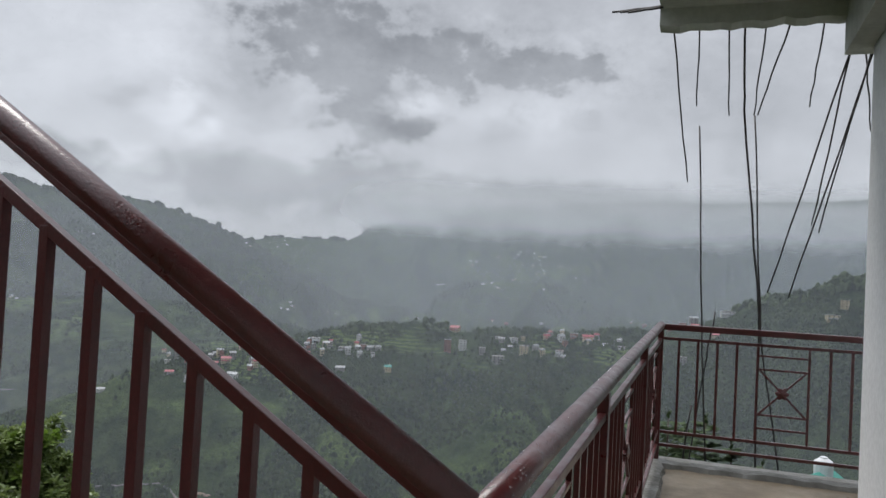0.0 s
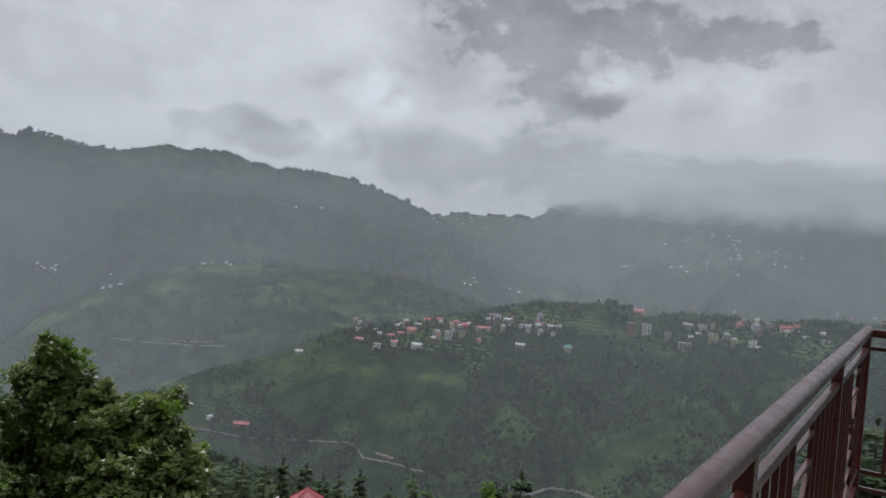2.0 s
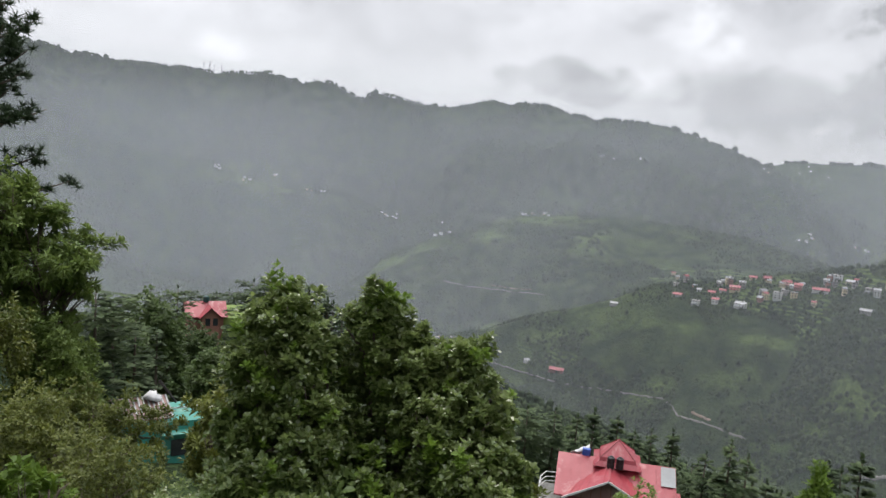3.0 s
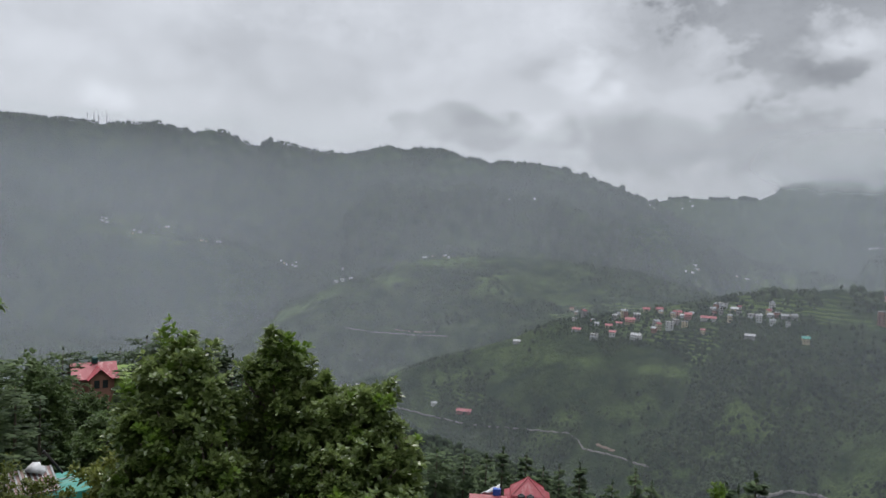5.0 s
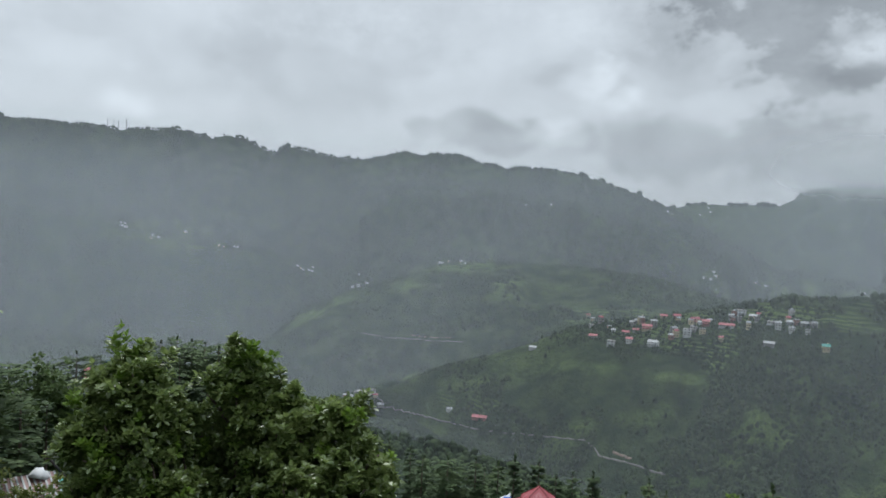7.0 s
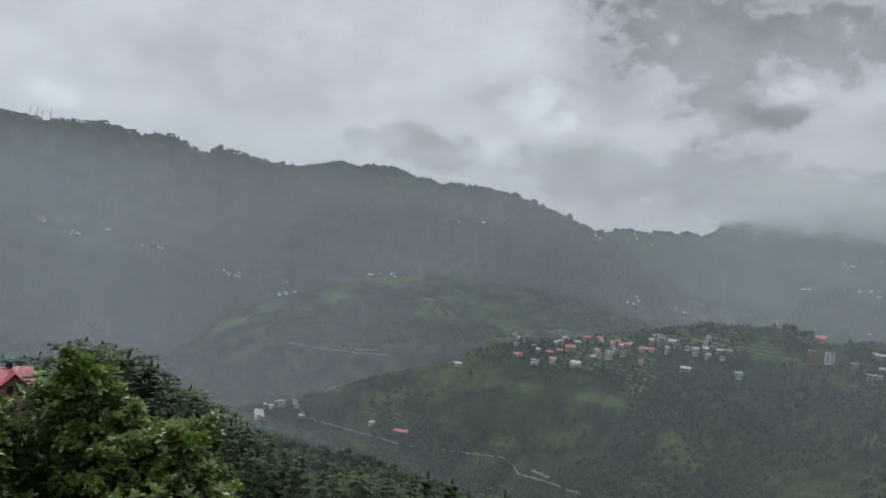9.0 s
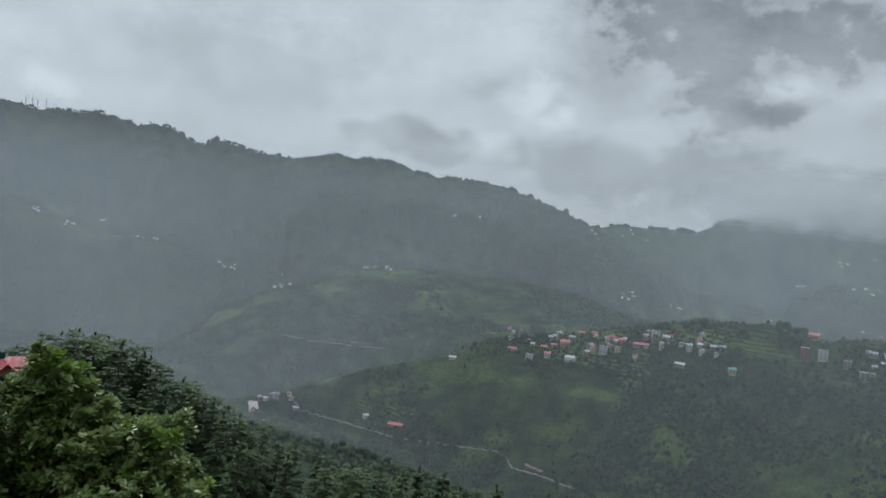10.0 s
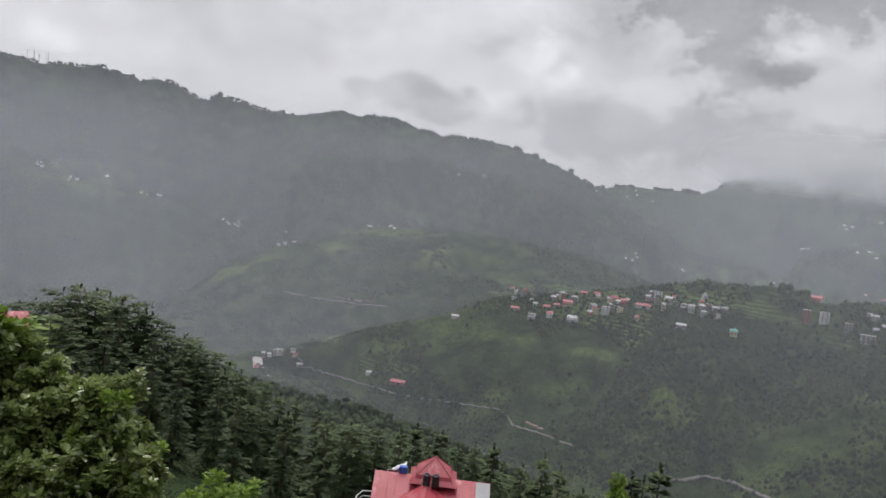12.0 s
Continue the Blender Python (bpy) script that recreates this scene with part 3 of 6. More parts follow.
def open_land(b, r, z):
    """How far the ground is meadow, and how far terraced field, from 0 to 1."""
    x, y = -np.sin(np.radians(b)) * r, np.cos(np.radians(b)) * r
    e = np.degrees(np.arctan2(z - O.z, np.maximum(r, 1.0)))
    ragged = fbm(x / 46 + 7.0, y / 46, 4, 61, 0.6)
    n = fbm(x / 130, y / 130, 4, 71)

    def patches(rows):
        m = np.zeros_like(b)
        for pb, pe, wb, we, lean in rows:
            d = np.sqrt(((b - pb) / wb) ** 2 + ((e - pe - lean * (b - pb)) / we) ** 2)
            m = np.maximum(m, np.clip(1.15 - d + 0.95 * ragged, 0, 1))
        return m

    middle = np.clip((r - 380) / 80, 0, 1)
    near = np.clip((1150 - r) / 150, 0.0, 1)
    meadow = np.maximum(patches(MEADOWS), np.clip((n - 0.38) * 1.8 + 0.35 * ragged, 0, 0.6) * near) * middle
    return meadow, patches(TERRACES) * middle * np.clip(0.65 + 0.5 * ragged, 0, 1)


def build_ground():
    fan = np.arange(-46, 82.01, 0.16)
    back = np.arange(84, 312, 4.0)
    b_all = np.concatenate([fan, back])
    rs = np.concatenate([[0.01, 3.0], np.geomspace(6, 330, 90), np.arange(338, 1120, 6.5), np.geomspace(1125, 2750, 150), np.geomspace(2780, 4900, 70)])
    bb, rr = np.meshgrid(b_all, rs, indexing="ij")
    be = np.where(bb > 180, bb - 360, bb)
    zz = height(np.clip(be, -46, 82), rr)
    behind = np.clip((np.abs(((bb - 18 + 180) % 360) - 180) - 64) / 40, 0, 1)
    zz = zz * (1 - behind) + behind * (-3.4 + 0.42 * np.minimum(rr, 900))
    x, y = O.x - np.sin(np.radians(bb)) * rr, O.y + np.cos(np.radians(bb)) * rr
    nb, nr = bb.shape
    co = np.stack([x, y, zz], -1).reshape(-1, 3).astype(np.float32)
    i, j = np.meshgrid(np.arange(nb), np.arange(nr - 1), indexing="ij")
    i2 = (i + 1) % nb
    quads = np.stack([i * nr + j, i * nr + j + 1, i2 * nr + j + 1, i2 * nr + j], -1).reshape(-1, 4).astype(np.int32)
    me = bpy.data.meshes.new("ground")
    me.vertices.add(len(co))
    me.vertices.foreach_set("co", co.ravel())
    me.loops.add(quads.size)
    me.loops.foreach_set("vertex_index", quads.ravel())
    me.polygons.add(len(quads))
    me.polygons.foreach_set("loop_start", np.arange(0, quads.size, 4, dtype=np.int32))
    me.polygons.foreach_set("use_smooth", np.ones(len(quads), dtype=bool))
    for name, values in zip(("meadow", "terrace"), open_land(be, rr, zz)):
        me.attributes.new(name, "FLOAT", "POINT").data.foreach_set("value", values.astype(np.float32).ravel())
    me.materials.append(M_HILL)
    me.update(calc_edges=True)
    return tagged(new("ground", me), "steep green hillsides falling to a wooded valley", "ground", kind="structure")


build_ground()


def mist_bank(name, r, density, b0, b1, z0, z1, low=None, high=None, patch=0.5, scale=0.0012, lean=0.0, top=None, side=None, tone=(0.83, 0.88, 1.0, 1)):
    s = Shape()
    bs = np.linspace(b0, b1, 60)
    zs = np.linspace(z0, z1, 8)
    for b in bs:
        for k, z in enumerate(zs):
            p = O + toward(b, 0, r + lean * (z - z0))
            s.v.append(Vector((p.x, p.y, z)))
    n = len(zs)
    s.f = [(i * n + k, (i + 1) * n + k, (i + 1) * n + k + 1, i * n + k + 1) for i in range(len(bs) - 1) for k in range(n - 1)]
    ob = new(name, s.mesh(name, mist(name, density, low, high, patch, scale, top, side, tone), False))
    return tagged(ob, "thin grey rain mist hanging over the valley", "mist", kind="structure")


mist_bank("backdrop_mist_near", 175, 0.06, -60, 90, -160, 200, top=(0, 70), scale=0.004)
mist_bank("backdrop_mist_middle", 420, 0.165, -60, 90, -330, 300, top=(0, 120), scale=0.002)
mist_bank("backdrop_mist_valley", 1040, 0.14, -60, 90, -330, 500, patch=0.4, top=(60, 230))
mist_bank("backdrop_mist_slope", 1650, 0.125, -60, 90, -330, 500, patch=0.35, top=(90, 290))
mist_bank("backdrop_mist_shoulder", 2030, 0.085, -60, 90, -330, 500, patch=0.4, top=(110, 300))
mist_bank("backdrop_mist_far", 2720, 0.14, -60, 60, -330, 700, patch=0.3, top=(150, 330), side=(6, 15), tone=(0.80, 0.87, 1.0, 1))
mist_bank("backdrop_cloud_base", 3350, 0.93, -60, 60, -250, 900, low=165, high=300, patch=0.15, scale=0.003, top=(330, 480), side=(4, 14), tone=(0.95, 0.97, 1.0, 1))


# ---- the balcony: local axes, y along the side rail, x toward the house ----
BAL = pose(0, 0, 0, 0, 0, -19.5)


def bal_thing(name, label, category, x=0.0, y=0.0, z=0.0, group="", kind=""):
    return thing(name, label, category, BAL @ pose(x, y, z), group, kind)


def structure(name, shape, mat, label, category, m=BAL, flat_shade=True):
    ob = new(name, shape.mesh(name, mat, flat_shade))
    ob.matrix_basis = m
    return tagged(ob, label, category, kind="structure")


RX, RY = -0.343, 5.90           # the side rail's line and the front rail's line
WX, WY = 0.876, 5.23            # the wall's face and its outer corner

floor_shape = Shape().box(-0.42, -3.2, -0.19, 2.6, 6.02, -0.045, 0.006)
structure("floor", floor_shape, M_FLOOR, "wet bare cement balcony floor", "floor")
def rough_kerb(x0, y0, x1, y1, seed, cross):
    """A hand-laid cement kerb with an uneven top and a wandering inner edge."""
    rnd = random.Random(seed)
    k_, n = Shape(), 34
    for i in range(n + 1):
        u = i / n
        wob, up = rnd.uniform(-0.012, 0.018), rnd.uniform(-0.008, 0.006)
        if cross:
            x = x0 + (x1 - x0) * u
            k_.v += [Vector((x, y0 + wob, -0.046)), Vector((x, y0 + 0.02 + wob, -0.012 + up)), Vector((x, y0 + 0.09, 0.0 + up * 0.6)), Vector((x, y1, -0.004)), Vector((x, y1, -0.046))]
        else:
            y = y0 + (y1 - y0) * u
            k_.v += [Vector((x1 + wob, y, -0.046)), Vector((x1 - 0.015 + wob, y, -0.010 + up)), Vector((x1 - 0.07, y, -0.004 + up * 0.6)), Vector((x0, y, -0.006)), Vector((x0, y, -0.046))]
    for i in range(n):
        for j in range(4):
            q = (5 * i + j, 5 * i + 5 + j, 5 * i + 6 + j, 5 * i + 1 + j)
            k_.f.append(q if cross else q[::-1])
    k_.f += [(0, 1, 2, 3, 4), tuple(5 * n + j for j in (4, 3, 2, 1, 0))]
    return k_


structure("kerb_side_trim", rough_kerb(-0.415, 1.05, -0.27, 5.795, 3, False), M_CEMENT, "rough cement kerb along the balcony edge", "kerb")
kerb = rough_kerb(-0.415, 5.80, 2.6, 6.01, 9, True)
structure("kerb_trim", kerb, M_CEMENT, "rough cement kerb along the balcony edge", "kerb")


def side_rail():
    t = bal_thing("balcony_side_railing", "maroon painted metal railing wet with rain along the balcony", "railing")
    sag = lambda y: -0.019 * (RY - y)      # the railing falls a little toward the stair
    part("handrail", Shape().tube([(RX, y, 0.979 + sag(y)) for y in (1.02, 1.6, 2.4, 3.3, 4.2, 5.0, RY)], 0.029, 16), M_RAIL, t, "thick rain-wet handrail", False)
    for z, w in ((0.872, 0.026), (0.20, 0.022), (0.10, 0.022)):
        part("rail", Shape().bar((RX, 1.03, z + sag(1.03)), (RX, RY - 0.02, z + sag(RY)), w, w, 0.003), M_RAIL, t)
    posts = (1.03, 2.745, 4.46, RY)
    post = Shape().box(-0.021, -0.021, -0.02, 0.021, 0.021, 0.958, 0.004).mesh("post", M_RAIL)
    for y in posts:
        part("post", post, M_RAIL, t).location = (RX, y, sag(y))
    bal = Shape().box(-0.008, -0.008, 0.20, 0.008, 0.008, 0.872).mesh("baluster", M_RAIL)
    for a, b in zip(posts, posts[1:]):
        n = round((b - a) / 0.128)
        for k in range(1, n):
            if 5 <= k <= 7:
                continue
            y = a + (b - a) * k / n
            part("baluster", bal, M_RAIL, t).location = (RX, y, sag(y))
        y0, y1 = a + (b - a) * 5 / n, a + (b - a) * 8 / n
        if n > 9:
            ornament(t, lambda u, z, y0=y0, y1=y1: (RX, y0 + (y1 - y0) * u, z + sag(y0 + (y1 - y0) * u)))
    return t


def ornament(t, at):
    """The framed cross with a rosette that breaks the row of balusters; at(u, z) gives places across the panel."""
    for u in (0.0, 1.0):
        part("panel_upright", Shape().bar(at(u, 0.20), at(u, 0.872), 0.016, 0.016), M_RAIL, t)
    for z in (0.81, 0.715, 0.395, 0.30):
        part("panel_bar", Shape().bar(at(0.02, z), at(0.98, z), 0.014, 0.014), M_RAIL, t)
    for u0, z0, u1, z1 in ((0.05, 0.71, 0.95, 0.40), (0.05, 0.40, 0.95, 0.71)):
        part("cross_bar", Shape().bar(at(u0, z0), at(u1, z1), 0.013, 0.013), M_RAIL, t)
    c, e = Vector(at(0.5, 0.555)), Vector(at(0.6, 0.555)) - Vector(at(0.5, 0.555))
    e.normalize()
    side = e.cross(Vector((0, 0, 1)))
    s = Shape()
    ring = []
    for k in range(24):
        a = 2 * math.pi * k / 24
        r = 0.040 + 0.008 * math.cos(6 * a)
        ring.append(c + e * math.cos(a) * r + Vector((0, 0, 1)) * math.sin(a) * r)
    s.add([p - side * 0.012 for p in ring] + [p + side * 0.012 for p in ring] + [c - side * 0.024, c + side * 0.024],
          [(k, (k + 1) % 24, 24 + (k + 1) % 24, 24 + k) for k in range(24)] + [((k + 1) % 24, k, 48) for k in range(24)] + [(24 + k, 24 + (k + 1) % 24, 49) for k in range(24)])
    part("rosette", s, M_RAIL, t)


def front_rail():
    t = bal_thing("balcony_front_railing", "maroon metal railing with a crossed ornament panel at the balcony end", "railing")
    x1 = 1.78
    part("handrail", Shape().bar((RX, RY, 0.970), (x1, RY, 0.970), 0.055, 0.045, 0.012), M_RAIL, t)
    for z in (0.885, 0.20, 0.105):
        part("rail", Shape().bar((RX + 0.022, RY, z), (x1, RY, z), 0.024, 0.022, 0.003), M_RAIL, t)
    bal = Shape().box(-0.009, -0.009, 0.20, 0.009, 0.009, 0.885).mesh("baluster", M_RAIL)
    for x in [RX + 0.1325 * k for k in range(1, 5)] + [0.66 + 0.134 * k for k in range(1, 9)]:
        if x < x1 - 0.05:
            part("baluster", bal, M_RAIL, t).location = (x, RY, 0)
    ornament(t, lambda u, z: (0.325 + 0.335 * u, RY, z))
    part("post", Shape().box(-0.02, -0.02, -0.02, 0.02, 0.02, 0.95, 0.004), M_RAIL, t).location = (x1, RY, 0)
    return t


def stair():
    """The open stair that climbs away from the balcony, with its own railing."""
    y0, y1, x0, slope = -0.12, 1.0, -0.42, 0.62
    s = Shape()
    for k in range(9):
        xa, za = x0 - 0.28 * k, 0.1736 * (k + 1) - 0.045
        s.box(xa - 0.28, y0, za - 0.20, xa, y1 + 0.02, za)
    structure("stair_floor", s, M_CEMENT, "bare cement open stair climbing from the balcony", "stairs")
    t = bal_thing("stair_railing", "maroon painted metal stair railing wet with rain", "railing")
    rise = lambda x, z: z + slope * (-0.33 - x)
    part("handrail", Shape().tube([(x, y1, rise(x, 0.985)) for x in (-0.30, -1.2, -2.0, -2.9)], 0.0285, 16), M_RAIL, t, "thick rain-wet handrail", False)
    part("handrail_lip", Shape().bar((-0.33, y1 - 0.021, rise(-0.33, 0.968)), (-2.88, y1 - 0.021, rise(-2.88, 0.968)), 0.012, 0.014, 0.003), M_RAIL, t)
    part("rail", Shape().bar((-0.33, y1, rise(-0.33, 0.873)), (-2.85, y1, rise(-2.85, 0.873)), 0.019, 0.022, 0.003), M_RAIL, t)
    part("rail", Shape().bar((-0.45, y1, rise(-0.45, 0.16)), (-2.85, y1, rise(-2.85, 0.16)), 0.022, 0.022, 0.003), M_RAIL, t)
    bal = Shape().box(-0.010, -0.010, 0.0, 0.010, 0.010, 0.69, 0.002).mesh("baluster", M_RAIL)
    for k in range(23):
        x = -0.434 - 0.1055 * k
        part("baluster", bal, M_RAIL, t).location = (x, y1, rise(x, 0.185))
    for x in (-1.75, -2.85):
        part("post", Shape().box(-0.02, -0.02, 0.0, 0.02, 0.02, 0.9, 0.003), M_RAIL, t).location = (x, y1, rise(x, 0.02))


side_rail()
front_rail()
stair()


def house_wall():
    """The white wall beside the balcony, with the window opening through it."""
    y0, y1, z0, z1 = 2.15, 3.92, 0.875, 2.95
    zt = 3.14
    s = Shape()
    ys, zs = (-3.2, y0, y1, WY), (-0.045, z0, z1, zt)
    cells = [(i, k) for i in range(3) for k in range(3) if (i, k) != (1, 1)]
    for x in (WX, WX + 0.23):
        s.v += [Vector((x, y, z)) for y in ys for z in zs]
    for i, k in cells:
        q = (4 * i + k, 4 * i + k + 1, 4 * i + k + 5, 4 * i + k + 4)
        s.f += [q, tuple(16 + n for n in q[::-1])]
    for ring in ([0, 4, 8, 12, 13, 14, 15, 11, 7, 3, 2, 1], [5, 6, 10, 9]):
        s.f += [(m_, n_, n_ + 16, m_ + 16) for m_, n_ in zip(ring, ring[1:] + ring[:1])]
    structure("wall_balcony", s, M_WALL, "smooth white painted house wall", "wall")
    r = Shape().box(WX + 0.23, WY - 0.23, -0.045, 1.8, WY, zt).box(1.8, WY - 0.23, -0.045, 2.03, 6.6, zt)
    r.box(2.6, -3.2, -0.045, 2.8, WY - 0.23, zt).box(WX + 0.23, -3.2, -0.045, 2.6, -3.0, zt)
    structure("wall_return", r, M_WALL, "white painted wall closing the house corner", "wall")
    low = Shape().box(-0.30, -3.0, -5.5, 2.6, 5.6, -0.20)
    structure("wall_lower_storey", low, M_WALL, "white painted lower storey under the balcony", "wall")
    w = bal_thing("window_1", "varnished brown wooden window with clear glass", "window", kind="structure")
    d = 0.05
    x = WX + 0.015

    def frame_bar(name, ya, za, yb, zb, dx=0.0):
        part(name, Shape().box(x + dx, ya, za, x + dx + d, yb, zb, 0.006), M_WOOD, w)

    zm = 2.17
    frame_bar("window_frame", y1 - 0.055, z0, y1, z1)
    frame_bar("window_frame", y0, z0, y0 + 0.055, z1)
    frame_bar("window_frame", y0 + 0.055, z0, y1 - 0.055, z0 + 0.06)
    frame_bar("window_frame", y0 + 0.055, z1 - 0.055, y1 - 0.055, z1)
    frame_bar("transom", y0 + 0.055, zm, y1 - 0.055, zm + 0.10)
    yc = (y0 + y1) / 2
    frame_bar("mullion", yc - 0.03, z0 + 0.06, yc + 0.03, zm)
    for ya, yb in ((yc + 0.03, y1 - 0.055), (y0 + 0.055, yc - 0.03)):
        sash = part("sash", Shape().box(x + 0.012, ya, z0 + 0.06, x + 0.045, ya + 0.065, zm, 0.005).box(x + 0.012, yb - 0.065, z0 + 0.06, x + 0.045, yb, zm, 0.005)
                    .box(x + 0.012, ya + 0.065, z0 + 0.06, x + 0.045, yb - 0.065, z0 + 0.14, 0.005).box(x + 0.012, ya + 0.065, zm - 0.07, x + 0.045, yb - 0.065, zm, 0.005), M_WOOD, w)
        part("pane", Shape().box(x + 0.026, ya + 0.065, z0 + 0.14, x + 0.031, yb - 0.065, zm - 0.07), M_GLASS, sash)
    for za in (1.12, 2.0):
        part("hinge", Shape().box(x - 0.004, y1 - 0.063, za, x + 0.012, y1 - 0.047, za + 0.10, 0.002), M_RAIL, w, "dark red painted hinge")
    part("pane", Shape().box(x + 0.024, y0 + 0.055, zm + 0.10, x + 0.029, y1 - 0.055, z1 - 0.055), M_GLASS, w)
    part("window_sill", Shape().box(WX - 0.025, y0 - 0.03, z0 - 0.035, WX + 0.012, y1 + 0.03, z0 - 0.002, 0.006), M_WALL, w)
    return w


house_wall()


def soffit():
    s = Shape().box(-0.40, -3.2, 3.145, 2.6, 5.30, 3.30, 0.004)
    tagged(structure("ceiling", s, M_SOFFIT, "cream plastered underside of the upper floor slab", "ceiling"))
    # the downstand at the slab's outer edge, its lower edge ragged where the shuttering leaked
    e = Shape()
    n = 46
    xs = [-0.405 + (2.6 + 0.405) * k / n for k in range(n + 1)]
    rnd = random.Random(4)
    zb = [3.015 + 0.010 * rnd.uniform(-1, 1) + (0.012 if rnd.random() < 0.12 else 0) for _ in xs]
    v, f = [], []
    for x, z in zip(xs, zb):
        v += [(x, 5.30, z + 0.012), (x, 5.42, z), (x, 5.42, 3.32), (x, 5.30, 3.32)]
    for k in range(n):
        a, b = 4 * k, 4 * k + 4
        f += [(a, a + 1, b + 1, b), (a + 1, a + 2, b + 2, b + 1), (a + 2, a + 3, b + 3, b + 2), (a + 3, a, b, b + 3)]
    f += [(3, 2, 1, 0), (4 * n, 4 * n + 1, 4 * n + 2, 4 * n + 3)]
    e.add(v, f)
    structure("slab_edge_trim", e, M_SOFFIT, "cream plaster slab edge with a ragged cement lip", "slab edge")
    b = Shape().box(0.735, -3.2, 2.80, WX - 0.003, 5.38, 3.143, 0.004).box(WX - 0.003, WY + 0.003, 2.80, WX + 0.30, 5.38, 3.143, 0.004)
    structure("beam_trim", b, M_SOFFIT, "cream plastered concrete beam under the slab", "beam")


soffit()


def rods():
    """Thin steel bars left over from building: some hang from the slab, some stand up from the column stub below."""
    base = Shape().box(-0.35, 6.35, -2.2, 1.35, 6.95, -0.55, 0.02).box(-0.35, 5.62, -2.2, 1.35, 6.35, -1.9)
    structure("column_stub_trim", base, M_CEMENT, "raw cement column stub below the balcony end", "column")

    def rod(name, label, pts, r=0.0065):
        rnd = random.Random(int(1000 * abs(pts[0][0]) + 77))
        out = []
        for a, b in zip(pts, pts[1:]):
            for k in range(6):
                p = Vector(a).lerp(Vector(b), k / 6)
                out.append(p + Vector((rnd.uniform(-0.006, 0.006), rnd.uniform(-0.006, 0.006), 0)) * (1 if k else 0))
        out.append(Vector(pts[-1]))
        ob = new(name, Shape().tube(out, r, 6).mesh(name, M_STEEL, False))
        ob.matrix_basis = BAL
        return tagged(ob, label, "steel bar", "building steel")

    hang = "thin dark steel bar hanging from the slab edge"
    for x0, x1, z1 in (
        (-0.320, -0.240, 2.190),
        (-0.150, -0.190, 2.860),
        (0.040, 0.080, 2.770),
        (0.270, 0.280, 2.770),
        (0.420, 0.310, 2.770),
        (0.620, 0.710, 2.830),
    ):
        rod("hanging_bar", hang, [(x0, 5.415, 3.05), (x1, 7.0, z1)])
    rod("hanging_bar", hang, [(0.140, 5.415, 3.05), (0.180, 6.3, 2.660), (0.350, 6.4, 1.070), (0.37, 6.45, -0.6)], 0.009)
    for x0, x1, z1 in (
        (0.770, 0.460, 1.260),
        (0.900, 0.630, 1.220),
        (0.770, 0.790, 1.860),
        (0.890, 0.850, 1.800),
        (0.850, 1.220, 2.680),
    ):
        rod("hanging_bar", "thin dark steel bar slanting down from the beam", [(x0, 5.36, 2.83), (x1, 7.3, z1)])
    stand = "thin dark steel starter bar standing behind the railing"
    for pts in ([(-0.15, 6.6, 2.60), (-0.07, 6.6, 1.04), (0.03, 6.6, -0.6)], [(0.27, 6.6, 2.68), (0.38, 6.6, 0.89), (0.62, 6.6, -0.6)],
                [(0.03, 6.6, 1.08), (-0.05, 6.6, 0.5), (-0.18, 6.6, -0.6)], [(-0.12, 6.5, 0.32), (-0.22, 6.5, -0.6)]):
        rod("starter_bar", stand, pts)
    for k in range(3):
        rod("slab_bar", "dark steel bar sticking out of the slab edge", [(-0.38, 5.33 - 0.05 * k, 3.175 - 0.022 * k), (-0.735 + 0.06 * k, 5.36 - 0.05 * k, 3.165 - 0.022 * k)], 0.008)


rods()


def rain_drops():
    """Rain drops that cling to the handrails: uncounted, one mesh."""
    rnd = random.Random(17)
    s = Shape()
    for _ in range(2200):
        y = 1.05 + (RY - 1.1) * rnd.random() ** 1.4
        zc = 0.979 - 0.019 * (RY - y)
        a = rnd.choice((rnd.uniform(-0.5, 3.6), rnd.uniform(3.9, 5.5)))
        r = rnd.uniform(0.0011, 0.0030)
        n = Vector((math.cos(a), 0, math.sin(a)))
        c = Vector((RX, y, zc)) + n * 0.0288
        e, g = Vector((0, 1, 0)), n.cross(Vector((0, 1, 0)))
        ring = [c + (e * math.cos(k * 1.0472) + g * math.sin(k * 1.0472)) * r for k in range(6)]
        mid = [c + (e * math.cos(k * 1.0472) + g * math.sin(k * 1.0472)) * r * 0.62 + n * r * 0.55 for k in range(6)]
        s.add(ring + mid + [c + n * r * 0.8], [(k, (k + 1) % 6, 6 + (k + 1) % 6, 6 + k) for k in range(6)] + [(6 + k, 6 + (k + 1) % 6, 12) for k in range(6)])
    ob = new("rain_drops", s.mesh("rain_drops", M_DROPS, False))
    ob.matrix_basis = BAL
    tagged(ob, "clear rain drops clinging to the handrail", "rain drops", kind="stuff")


rain_drops()

